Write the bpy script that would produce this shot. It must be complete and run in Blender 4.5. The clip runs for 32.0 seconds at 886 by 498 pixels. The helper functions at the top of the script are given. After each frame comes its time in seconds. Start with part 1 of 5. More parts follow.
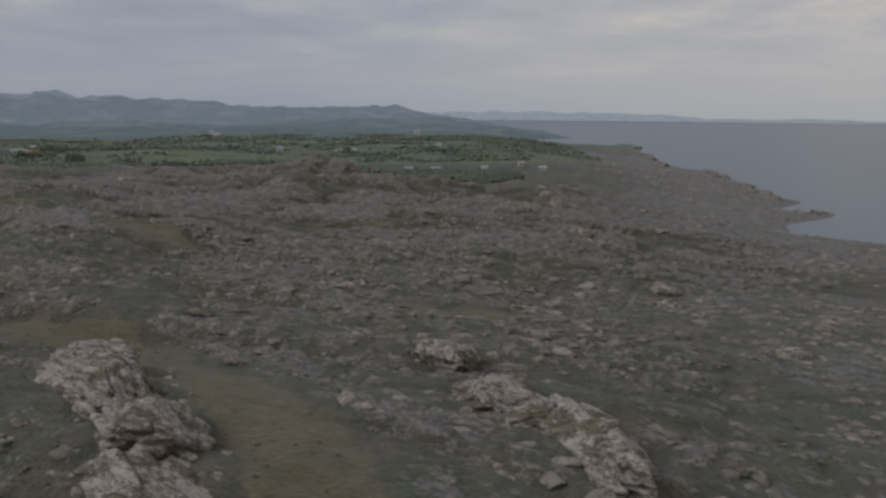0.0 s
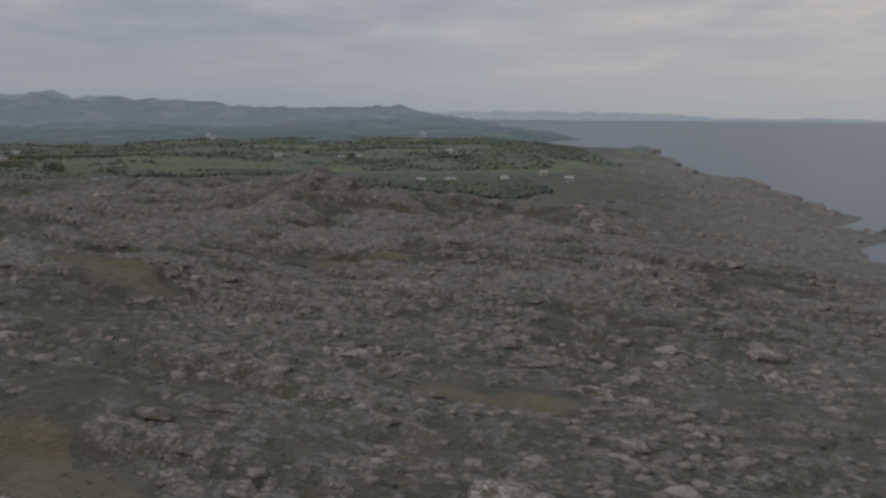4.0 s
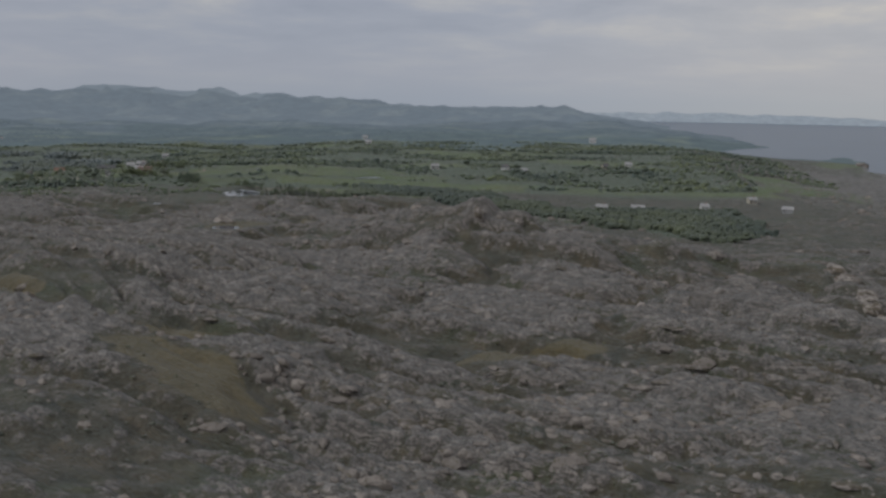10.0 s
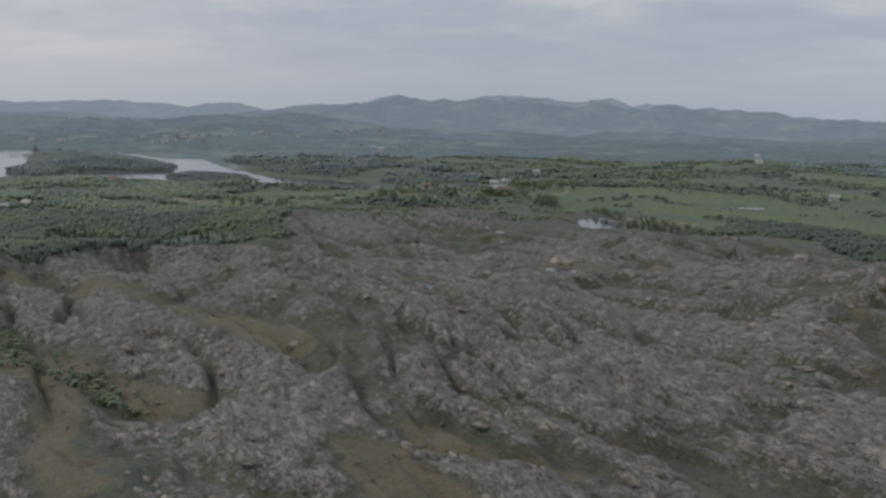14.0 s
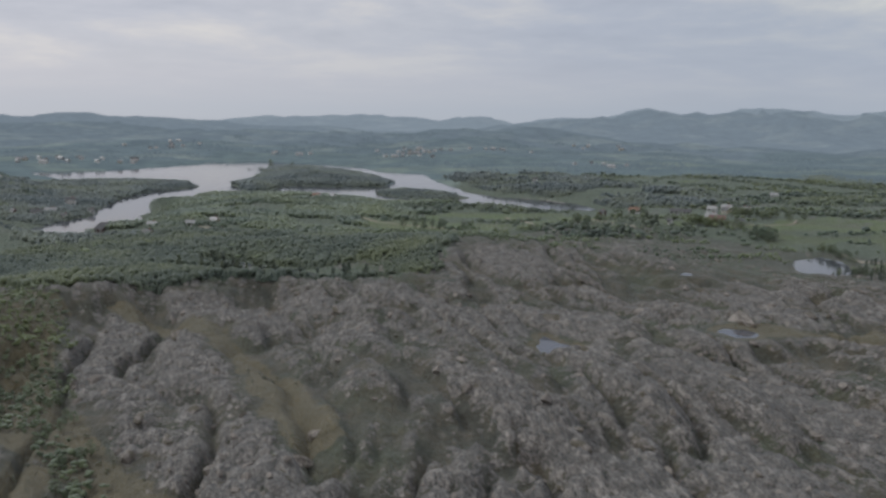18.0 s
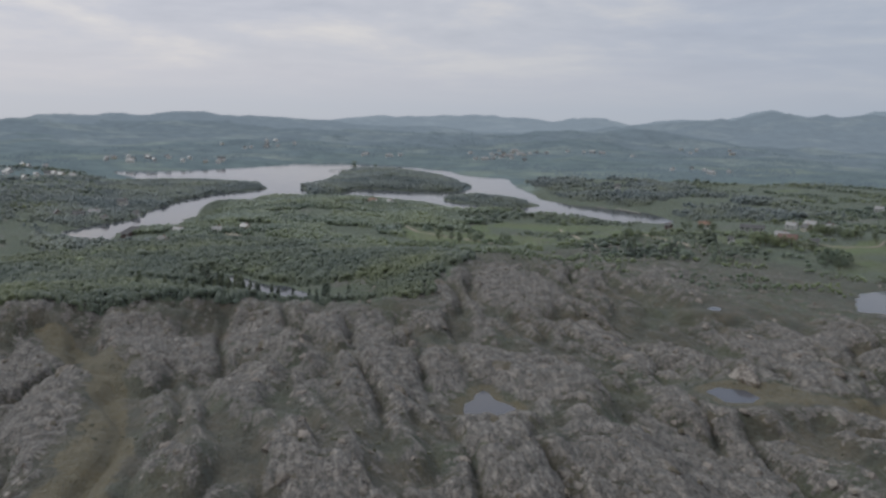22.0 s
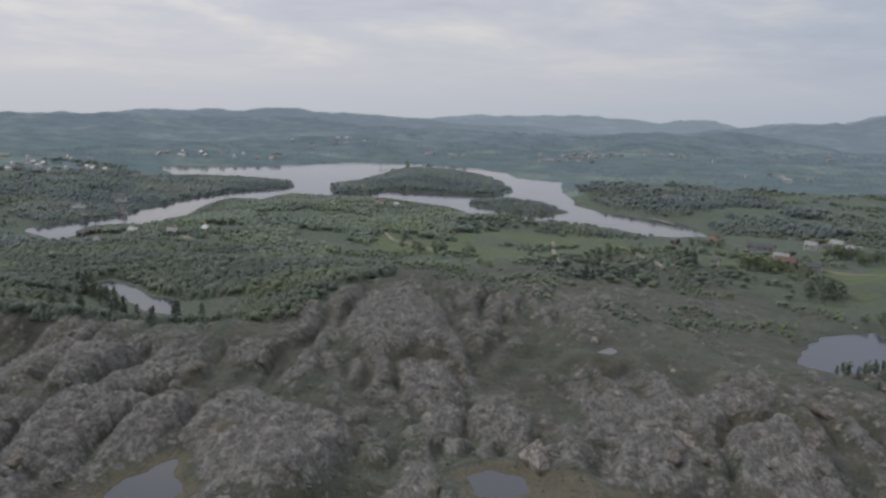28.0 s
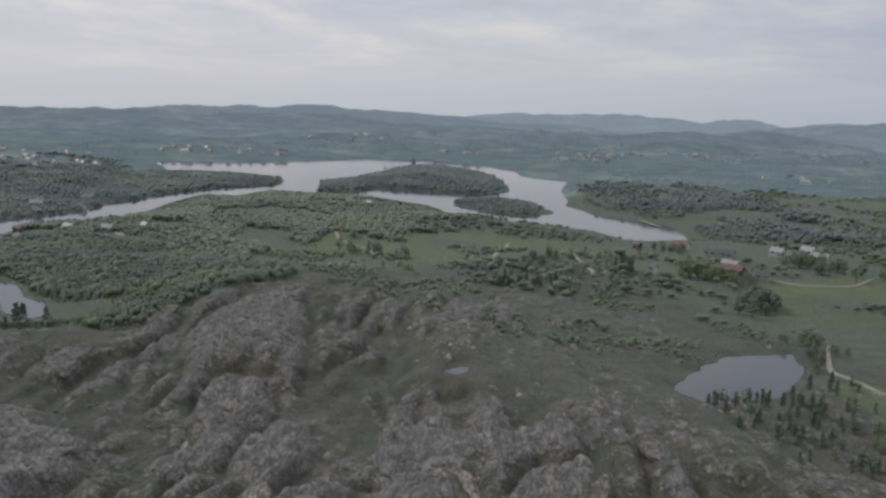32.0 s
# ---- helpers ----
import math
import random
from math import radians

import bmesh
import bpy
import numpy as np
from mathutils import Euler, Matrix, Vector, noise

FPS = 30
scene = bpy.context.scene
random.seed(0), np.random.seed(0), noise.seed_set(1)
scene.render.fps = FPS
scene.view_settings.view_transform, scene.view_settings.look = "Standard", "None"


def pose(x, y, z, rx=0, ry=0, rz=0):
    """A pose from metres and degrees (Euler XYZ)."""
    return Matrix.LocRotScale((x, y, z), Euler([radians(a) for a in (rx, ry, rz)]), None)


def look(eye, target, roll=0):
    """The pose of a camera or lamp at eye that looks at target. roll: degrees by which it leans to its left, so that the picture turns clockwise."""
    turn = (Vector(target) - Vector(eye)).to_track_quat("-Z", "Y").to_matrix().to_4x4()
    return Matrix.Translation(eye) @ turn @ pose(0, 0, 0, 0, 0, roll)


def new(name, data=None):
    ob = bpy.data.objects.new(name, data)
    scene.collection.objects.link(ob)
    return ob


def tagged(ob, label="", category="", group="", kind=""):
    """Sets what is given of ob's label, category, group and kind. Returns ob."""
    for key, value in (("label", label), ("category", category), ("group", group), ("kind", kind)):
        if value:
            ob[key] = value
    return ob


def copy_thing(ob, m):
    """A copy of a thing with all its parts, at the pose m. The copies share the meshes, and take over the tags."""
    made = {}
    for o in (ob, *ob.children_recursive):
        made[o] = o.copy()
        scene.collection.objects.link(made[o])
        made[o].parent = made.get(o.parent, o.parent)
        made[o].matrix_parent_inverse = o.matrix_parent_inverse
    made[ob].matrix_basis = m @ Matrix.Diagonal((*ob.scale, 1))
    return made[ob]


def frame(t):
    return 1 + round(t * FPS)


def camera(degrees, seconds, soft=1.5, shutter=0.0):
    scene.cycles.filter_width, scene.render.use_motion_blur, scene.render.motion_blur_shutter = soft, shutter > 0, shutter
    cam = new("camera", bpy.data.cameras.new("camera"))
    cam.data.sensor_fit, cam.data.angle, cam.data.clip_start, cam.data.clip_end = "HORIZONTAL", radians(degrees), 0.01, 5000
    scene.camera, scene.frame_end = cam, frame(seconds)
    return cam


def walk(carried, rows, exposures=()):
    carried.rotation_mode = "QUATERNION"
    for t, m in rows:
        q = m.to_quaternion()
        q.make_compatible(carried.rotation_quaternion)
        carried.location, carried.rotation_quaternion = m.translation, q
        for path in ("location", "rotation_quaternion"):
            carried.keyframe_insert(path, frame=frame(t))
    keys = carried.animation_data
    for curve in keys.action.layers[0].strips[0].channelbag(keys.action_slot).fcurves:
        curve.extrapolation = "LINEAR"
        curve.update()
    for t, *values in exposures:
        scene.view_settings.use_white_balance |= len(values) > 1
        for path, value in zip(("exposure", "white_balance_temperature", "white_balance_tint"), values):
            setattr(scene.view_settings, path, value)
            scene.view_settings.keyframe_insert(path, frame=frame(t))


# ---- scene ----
cam = camera(49.8, 32.0, soft=2.8)
METRES, EYE, TILT, LEAN, TURN = 640.0, 78.08, 0.0, 0.0, 0.0
PATH = [
    (0, (0.295, -0.151, 72.209), (0.296, 1.827, 71.909), 0.4),
    (0.5, (-1.033, 9.605, 72.682), (-1.032, 11.582, 72.382), 0.3),
    (1, (-2.379, 20.143, 73.234), (-2.38, 22.12, 72.933), 0.3),
    (1.5, (-3.694, 29.973, 73.814), (-3.695, 31.95, 73.512), 0.2),
    (2, (-5.211, 40.405, 74.315), (-5.212, 42.383, 74.014), 0.3),
    (2.5, (-6.698, 50.377, 74.727), (-6.699, 52.354, 74.425), 0.3),
    (3, (-8.054, 60.812, 75.192), (-8.056, 62.789, 74.89), 0.4),
    (3.5, (-9.144, 70.735, 75.452), (-9.147, 72.712, 75.15), 0.3),
    (5.5, (-14.436, 110.701, 77.436), (-14.438, 112.677, 77.133), 0.3),
    (6, (-15.929, 121.07, 77.668), (-15.93, 123.047, 77.365), 0.4),
    (6.5, (-17.255, 131.024, 78.134), (-17.256, 133.0, 77.83), 0.4),
    (7, (-18.716, 141.026, 78.841), (-18.723, 143.003, 78.535), 0.4),
    (7.5, (-20.107, 150.561, 79.518), (-20.127, 152.537, 79.21), 0.5),
    (8, (-21.64, 160.16, 80.465), (-21.685, 162.135, 80.155), 0.5),
    (8.5, (-23.104, 169.896, 80.849), (-23.197, 171.87, 80.537), 0.6),
    (9, (-24.392, 180.014, 81.46), (-24.556, 181.983, 81.151), 0.7),
    (9.5, (-25.766, 189.874, 82.35), (-26.004, 191.835, 82.039), 0.8),
    (10, (-27.184, 199.924, 83.17), (-27.511, 201.873, 82.86), 0.9),
    (10.5, (-29.107, 209.568, 84.069), (-29.522, 211.5, 83.757), 1.2),
    (11, (-30.161, 218.795, 85.035), (-30.679, 220.701, 84.723), 1.2),
    (11.5, (-30.938, 228.466, 85.806), (-31.552, 230.344, 85.494), 1.1),
    (12, (-32.298, 239.337, 86.35), (-33.011, 241.179, 86.04), 1.2),
    (12.5, (-33.655, 250.404, 86.909), (-34.459, 252.209, 86.598), 1.2),
    (13, (-35.121, 261.239, 87.567), (-36.019, 262.999, 87.258), 1.2),
    (13.5, (-36.454, 271.02, 88.187), (-37.436, 272.735, 87.879), 1.3),
    (14, (-37.155, 280.549, 88.963), (-38.222, 282.213, 88.658), 1.3),
    (14.5, (-36.928, 289.67, 89.699), (-38.066, 291.287, 89.398), 1.3),
    (15, (-36.876, 298.846, 90.283), (-38.087, 300.409, 89.987), 1.3),
    (15.5, (-37.602, 308.322, 90.601), (-38.874, 309.837, 90.309), 1.3),
    (17.5, (-43.531, 352.399, 91.488), (-44.973, 353.755, 91.198), 1.1),
    (18, (-44.269, 362.841, 91.778), (-45.741, 364.164, 91.489), 1.1),
    (18.5, (-45.154, 372.767, 92.195), (-46.65, 374.063, 91.906), 1.1),
    (19, (-45.918, 383.093, 92.796), (-47.436, 384.362, 92.506), 1.2),
    (19.5, (-46.355, 393.034, 93.032), (-47.895, 394.278, 92.742), 1.1),
    (20, (-47.132, 403.061, 93.377), (-48.693, 404.277, 93.087), 1.2),
    (20.5, (-47.79, 412.656, 93.575), (-49.37, 413.847, 93.284), 1.2),
    (21, (-48.577, 422.832, 93.802), (-50.175, 423.998, 93.51), 1.3),
    (21.5, (-49.514, 432.628, 94.036), (-51.129, 433.771, 93.743), 1.4),
    (22, (-50.191, 442.73, 94.264), (-51.823, 443.849, 93.97), 1.4),
    (22.5, (-51.156, 452.366, 94.26), (-52.802, 453.464, 93.966), 1.5),
    (23, (-52.058, 462.119, 94.324), (-53.716, 463.197, 94.031), 1.5),
    (23.5, (-52.604, 471.767, 94.476), (-54.276, 472.824, 94.181), 1.6),
    (24, (-52.928, 481.674, 94.661), (-54.613, 482.709, 94.365), 1.6),
    (24.5, (-53.428, 491.196, 94.756), (-55.125, 492.212, 94.459), 1.7),
    (26.5, (-53.321, 529.211, 95.23), (-55.059, 530.154, 94.929), 2.0),
    (27, (-53.289, 538.665, 95.041), (-55.035, 539.593, 94.74), 2.0),
    (27.5, (-53.435, 547.536, 94.961), (-55.188, 548.451, 94.66), 2.0),
    (28, (-53.611, 556.884, 95.022), (-55.369, 557.787, 94.72), 2.1),
    (28.5, (-53.544, 565.922, 94.834), (-55.31, 566.812, 94.532), 2.0),
    (29, (-53.57, 575.295, 94.586), (-55.343, 576.171, 94.283), 1.9),
    (29.5, (-53.781, 584.807, 94.302), (-55.56, 585.668, 93.998), 1.9),
    (30, (-54.138, 593.981, 93.932), (-55.923, 594.831, 93.627), 1.9),
    (30.5, (-54.906, 603.103, 93.642), (-56.697, 603.939, 93.337), 2.0),
    (31, (-55.531, 612.155, 93.608), (-57.327, 612.981, 93.302), 2.1),
    (31.5, (-56.052, 620.668, 93.749), (-57.852, 621.483, 93.442), 2.2),
    (32, (-56.704, 629.752, 93.926), (-58.509, 630.558, 93.617), 2.4),
]
EXPOSURES = [(0, 0.0, 6300, 9), (8, 0.0, 6280, 8.5), (9.5, 0.03, 6250, 8.3), (11, 0.2, 6220, 8), (14, 0.36, 6180, 7), (18, 0.44, 6130, 6.5), (24, 0.46, 6130, 6.5), (32, 0.46, 6130, 6.5)]
walk(cam, [(t, look(eye, target, roll)) for t, eye, target, roll in PATH], EXPOSURES)

# ---- sky and light ----
world = bpy.data.worlds.new("overcast_sky")
scene.world = world
world.use_nodes = True
wn, wl = world.node_tree.nodes, world.node_tree.links
wn.clear()
SUN_AZ, SUN_EL = 250.0, 38.0


def wmath(op, a, b=None):
    n = wn.new("ShaderNodeMath")
    n.operation = op
    for i, v in enumerate((a, b)):
        if v is None:
            continue
        if isinstance(v, (int, float)):
            n.inputs[i].default_value = v
        else:
            wl.new(v, n.inputs[i])
    return n.outputs[0]


def wramp(fac, stops):
    n = wn.new("ShaderNodeValToRGB")
    while len(n.color_ramp.elements) < len(stops):
        n.color_ramp.elements.new(0.5)
    for e, (p, c) in zip(n.color_ramp.elements, stops):
        e.position, e.color = p, (*c, 1)
    wl.new(fac, n.inputs[0])
    return n.outputs[0]


def wmix(fac, a, b, blend="MIX"):
    n = wn.new("ShaderNodeMix")
    n.data_type, n.blend_type = "RGBA", blend
    for i, v in ((0, fac), (6, a), (7, b)):
        if isinstance(v, (int, float)):
            n.inputs[i].default_value = v
        elif isinstance(v, tuple):
            n.inputs[i].default_value = (*v, 1)
        else:
            wl.new(v, n.inputs[i])
    return n.outputs[2]


coord = wn.new("ShaderNodeTexCoord")
split = wn.new("ShaderNodeSeparateXYZ")
wl.new(coord.outputs["Generated"], split.inputs[0])
up = wmath("MAXIMUM", split.outputs[2], 0.0)
spread = wmath("ADD", up, 0.13)
cloud_at = wn.new("ShaderNodeCombineXYZ")
wl.new(wmath("DIVIDE", split.outputs[0], spread), cloud_at.inputs[0])
wl.new(wmath("DIVIDE", split.outputs[1], spread), cloud_at.inputs[1])
cloud = wn.new("ShaderNodeTexNoise")
cloud.inputs["Scale"].default_value, cloud.inputs["Detail"].default_value = 0.95, 10.0
cloud.inputs["Roughness"].default_value, cloud.inputs["Distortion"].default_value = 0.6, 0.2
wl.new(cloud_at.outputs[0], cloud.inputs["Vector"])
broad = wn.new("ShaderNodeTexNoise")
broad.inputs["Scale"].default_value, broad.inputs["Detail"].default_value = 0.3, 2.0
wl.new(cloud_at.outputs[0], broad.inputs["Vector"])
lit = wramp(cloud.outputs[0], [(0.36, (0.310, 0.322, 0.364)), (0.48, (0.366, 0.373, 0.410)), (0.55, (0.43, 0.42, 0.428)), (0.66, (0.56, 0.525, 0.475))])
veil = wramp(broad.outputs[0], [(0.35, (0.84, 0.87, 0.94)), (0.65, (1.09, 1.06, 1.02))])
east = wmath("ADD", wmath("MULTIPLY", split.outputs[0], 0.5), 0.5)
side = wramp(east, [(0.0, (1.12, 1.06, 1.04)), (0.1, (0.99, 0.965, 0.965)), (0.25, (0.82, 0.842, 0.878)), (0.42, (0.865, 0.885, 0.918)), (0.5, (0.965, 0.965, 0.965)), (0.6, (1.08, 1.045, 0.985)), (0.75, (1.15, 1.09, 1.0)), (1.0, (1.14, 1.08, 1.0))])
clouds = wmix(1.0, wmix(1.0, lit, veil, "MULTIPLY"), side, "MULTIPLY")
haze = wmix(1.0, wramp(wmath("ADD", wmath("MULTIPLY", split.outputs[2], 4.0), 0.5), [(0.3, (0.27, 0.29, 0.32)), (0.42, (0.325, 0.34, 0.372)), (0.47, (0.332, 0.347, 0.38)), (0.5, (0.335, 0.35, 0.385)), (0.62, (0.37, 0.37, 0.40))]), side, "MULTIPLY")
grey = wmix(wramp(up, [(0.0, (0, 0, 0)), (0.14, (1, 1, 1))]), haze, clouds)
air = wn.new("ShaderNodeTexSky")
air.sky_type, air.sun_disc = "NISHITA", False
air.sun_elevation, air.sun_rotation = radians(SUN_EL), radians(SUN_AZ)
back_air, back_cloud, both, wout = wn.new("ShaderNodeBackground"), wn.new("ShaderNodeBackground"), wn.new("ShaderNodeAddShader"), wn.new("ShaderNodeOutputWorld")
wl.new(air.outputs[0], back_air.inputs[0])
back_air.inputs[1].default_value = 0.004
wl.new(grey, back_cloud.inputs[0])
back_cloud.inputs[1].default_value = 1.0
wl.new(back_air.outputs[0], both.inputs[0])
wl.new(back_cloud.outputs[0], both.inputs[1])
wl.new(both.outputs[0], wout.inputs[0])
sun = new("sun", bpy.data.lights.new("sun", "SUN"))
sun.data.energy, sun.data.angle, sun.data.color = 1.05, radians(22), (1.0, 0.95, 0.88)
az = radians(SUN_AZ)
sun.matrix_world = look((math.sin(az) * 400, math.cos(az) * 400, 400 * math.tan(radians(SUN_EL))), (0, 0, 0))


# ---- materials ----
class Nodes:
    """Short ways to write a material's node tree."""

    def __init__(self, name, rough=0.9, spec=0.2):
        self.m = bpy.data.materials.new(name)
        self.m.use_nodes = True
        self.n, self.l = self.m.node_tree.nodes, self.m.node_tree.links
        self.b = self.n["Principled BSDF"]
        self.b.inputs["Roughness"].default_value = rough
        self.b.inputs["Specular IOR Level"].default_value = spec
        self.pos = self.n.new("ShaderNodeNewGeometry").outputs["Position"]

    def put(self, socket, v):
        if isinstance(v, (int, float)):
            socket.default_value = v
        elif isinstance(v, tuple):
            socket.default_value = (*v, 1)
        else:
            self.l.new(v, socket)

    def noise(self, scale, detail=4.0, rough=0.55, vec=None, stretch=None):
        n = self.n.new("ShaderNodeTexNoise")
        n.inputs["Scale"].default_value, n.inputs["Detail"].default_value, n.inputs["Roughness"].default_value = scale, detail, rough
        v = vec or self.pos
        if stretch:
            mp = self.n.new("ShaderNodeMapping")
            mp.vector_type = "TEXTURE"
            mp.inputs["Scale"].default_value = tuple(1 / q for q in stretch)
            mp.inputs["Rotation"].default_value = (0, 0, radians(-27))
            self.l.new(v, mp.inputs[0])
            v = mp.outputs[0]
        self.l.new(v, n.inputs["Vector"])
        return n.outputs[0]

    def cells(self, scale, feature="F1", stretch=(1, 1, 1)):
        n = self.n.new("ShaderNodeTexVoronoi")
        n.feature = feature
        n.inputs["Scale"].default_value = scale
        mp = self.n.new("ShaderNodeMapping")
        mp.vector_type = "TEXTURE"
        mp.inputs["Scale"].default_value = tuple(1 / q for q in stretch)
        mp.inputs["Rotation"].default_value = (0, 0, radians(-27))
        self.l.new(self.pos, mp.inputs[0])
        self.l.new(mp.outputs[0], n.inputs["Vector"])
        return n

    def ramp(self, fac, stops):
        n = self.n.new("ShaderNodeValToRGB")
        while len(n.color_ramp.elements) < len(stops):
            n.color_ramp.elements.new(0.5)
        for e, (p, c) in zip(n.color_ramp.elements, stops):
            e.position = p
            e.color = (*c, 1) if isinstance(c, tuple) else (c, c, c, 1)
        self.l.new(fac, n.inputs[0])
        return n.outputs[0]

    def mix(self, fac, a, b, blend="MIX"):
        n = self.n.new("ShaderNodeMix")
        n.data_type, n.blend_type = "RGBA", blend
        self.put(n.inputs[0], fac), self.put(n.inputs[6], a), self.put(n.inputs[7], b)
        return n.outputs[2]

    def math(self, op, a, b=0.0):
        n = self.n.new("ShaderNodeMath")
        n.operation = op
        self.put(n.inputs[0], a), self.put(n.inputs[1], b)
        return n.outputs[0]

    def attr(self, name):
        n = self.n.new("ShaderNodeAttribute")
        n.attribute_name = name
        return n

    def bump(self, height, strength, distance):
        n = self.n.new("ShaderNodeBump")
        n.inputs["Strength"].default_value, n.inputs["Distance"].default_value = strength, distance
        self.l.new(height, n.inputs["Height"])
        self.l.new(n.outputs[0], self.b.inputs["Normal"])

    def colour(self, v):
        self.put(self.b.inputs["Base Color"], v)
        return self.m


def rock_colour(k):
    """Pale grey gneiss with darker lichen, pinkish faces and fine grain."""
    patch = k.ramp(k.noise(0.22, 5, 0.6), [(0.3, (0.184, 0.166, 0.151)), (0.5, (0.234, 0.212, 0.193)), (0.72, (0.302, 0.275, 0.252))])
    grain = k.ramp(k.noise(1.6, 6, 0.7), [(0.32, 0.78), (0.5, 0.98), (0.68, 1.16)])
    return k.mix(1.0, patch, grain, "MULTIPLY")


def plain(name, colour, rough=0.8, vary=0.25, scale=1.0, spec=0.3):
    """A painted or natural surface with two scales of unevenness."""
    k = Nodes(name, rough, spec)
    f = k.ramp(k.noise(scale, 5, 0.6), [(0.25, 1 - vary), (0.75, 1 + vary)])
    g = k.ramp(k.noise(scale * 0.15, 3, 0.5), [(0.3, 1 - vary * 0.7), (0.7, 1 + vary * 0.7)])
    k.bump(k.noise(scale * 3, 4), 0.3, 0.05 / scale)
    return k.colour(k.mix(1.0, k.mix(1.0, colour, f, "MULTIPLY"), g, "MULTIPLY"))


def ground_material():
    k = Nodes("heath_and_bare_rock", 0.92, 0.15)
    cover, more = k.attr("cover"), k.attr("sward")
    sep, sep2 = k.n.new("ShaderNodeSeparateColor"), k.n.new("ShaderNodeSeparateColor")
    k.l.new(cover.outputs["Color"], sep.inputs[0])
    k.l.new(more.outputs["Color"], sep2.inputs[0])
    fine = k.noise(0.9, 6, 0.65)
    heath = k.ramp(k.noise(0.11, 5, 0.6), [(0.32, (0.056, 0.055, 0.040)), (0.5, (0.084, 0.076, 0.055)), (0.68, (0.120, 0.101, 0.073))])
    heath = k.mix(k.ramp(k.noise(0.035, 3), [(0.5, 0.0), (0.68, 0.5)]), heath, (0.074, 0.090, 0.050))
    heath = k.mix(1.0, heath, k.ramp(fine, [(0.3, 0.68), (0.5, 1.0), (0.7, 1.3)]), "MULTIPLY")
    wood = k.ramp(k.noise(0.16, 5, 0.65), [(0.3, (0.076, 0.096, 0.062)), (0.5, (0.092, 0.112, 0.070)), (0.7, (0.114, 0.126, 0.074))])
    field = k.ramp(k.noise(0.03, 4), [(0.3, (0.092, 0.124, 0.042)), (0.5, (0.112, 0.146, 0.046)), (0.7, (0.134, 0.146, 0.056))])
    field = k.mix(k.ramp(k.noise(0.025, 5, 0.65), [(0.48, 0.0), (0.6, 0.75)]), field, (0.100, 0.108, 0.060))
    field = k.mix(1.0, field, k.ramp(k.noise(0.5, 5, 0.6), [(0.3, 0.82), (0.7, 1.15)]), "MULTIPLY")
    sward = k.ramp(k.noise(0.09, 5), [(0.3, (0.112, 0.096, 0.056)), (0.7, (0.150, 0.125, 0.074))])
    sward = k.mix(1.0, sward, k.ramp(fine, [(0.3, 0.75), (0.7, 1.2)]), "MULTIPLY")
    blur = k.math("MULTIPLY", k.math("SUBTRACT", k.noise(0.35, 5, 0.65), 0.5), 1.1)
    c = k.mix(k.ramp(k.math("ADD", sep.outputs[2], blur), [(0.4, 0.0), (0.6, 1.0)]), heath, wood)
    c = k.mix(k.ramp(k.math("ADD", sep2.outputs[0], blur), [(0.4, 0.0), (0.6, 1.0)]), c, sward)
    c = k.mix(k.ramp(k.math("ADD", sep.outputs[1], k.math("MULTIPLY", blur, 0.5)), [(0.42, 0.0), (0.58, 1.0)]), c, field)
    seam = k.math("ABSOLUTE", k.math("SUBTRACT", k.noise(0.55, 5, 0.62, stretch=(0.3, 1.2, 0.9)), 0.5))
    split_line = k.math("ABSOLUTE", k.math("SUBTRACT", k.noise(0.7, 5, 0.62), 0.52))
    crack = k.mix(1.0, k.ramp(seam, [(0.0, 0.42), (0.06, 1.0)]), k.ramp(split_line, [(0.0, 0.5), (0.045, 1.0)]), "MULTIPLY")
    stone = k.mix(1.0, k.mix(1.0, rock_colour(k), crack, "MULTIPLY"), k.ramp(sep2.outputs[2], [(0.15, 0.84), (0.55, 1.0), (0.85, 1.22)]), "MULTIPLY")
    blur2 = k.math("MULTIPLY", k.math("SUBTRACT", k.noise(0.8, 6, 0.72), 0.5), 1.15)
    c = k.mix(k.ramp(k.math("ADD", sep.outputs[0], blur2), [(0.42, 0.0), (0.58, 1.0)]), c, stone)
    chip = k.cells(0.48, "F1", (0.75, 1.15, 1.0))
    pick = k.n.new("ShaderNodeSeparateColor")
    k.l.new(chip.outputs["Color"], pick.inputs[0])
    size = k.math("SUBTRACT", k.math("MULTIPLY", pick.outputs[0], 0.62), chip.outputs["Distance"])
    size = k.math("ADD", size, k.math("MULTIPLY", k.math("SUBTRACT", k.noise(1.3, 4, 0.6), 0.5), 0.5))
    fleck = k.math("MULTIPLY", k.ramp(size, [(0.02, 0.0), (0.07, 1.0)]), k.ramp(sep.outputs[0], [(0.1, 0.0), (0.3, 0.85)]))
    pale = k.mix(1.0, stone, k.ramp(pick.outputs[1], [(0.0, 0.95), (1.0, 1.3)]), "MULTIPLY")
    c = k.mix(fleck, c, pale)
    joint = k.math("MULTIPLY", k.ramp(seam, [(0.0, 0.0), (0.09, 1.0)]), 0.6)
    k.bump(k.math("ADD", k.math("ADD", k.noise(0.9, 7, 0.62), k.math("MULTIPLY", fleck, 0.3)), joint), 0.8, 0.6)
    green = k.math("MULTIPLY", k.math("MAXIMUM", sep.outputs[1], sep.outputs[2]), k.math("SUBTRACT", 1.0, sep.outputs[0]))
    # Sheen pales the ground at grazing angles, in place of haze in the air.
    k.put(k.b.inputs["Sheen Weight"], k.math("ADD", k.math("MULTIPLY", green, 0.02), 0.19))
    k.put(k.b.inputs["Sheen Tint"], (0.80, 0.92, 1.0))
    k.b.inputs["Sheen Roughness"].default_value = 0.5
    return k.colour(c)


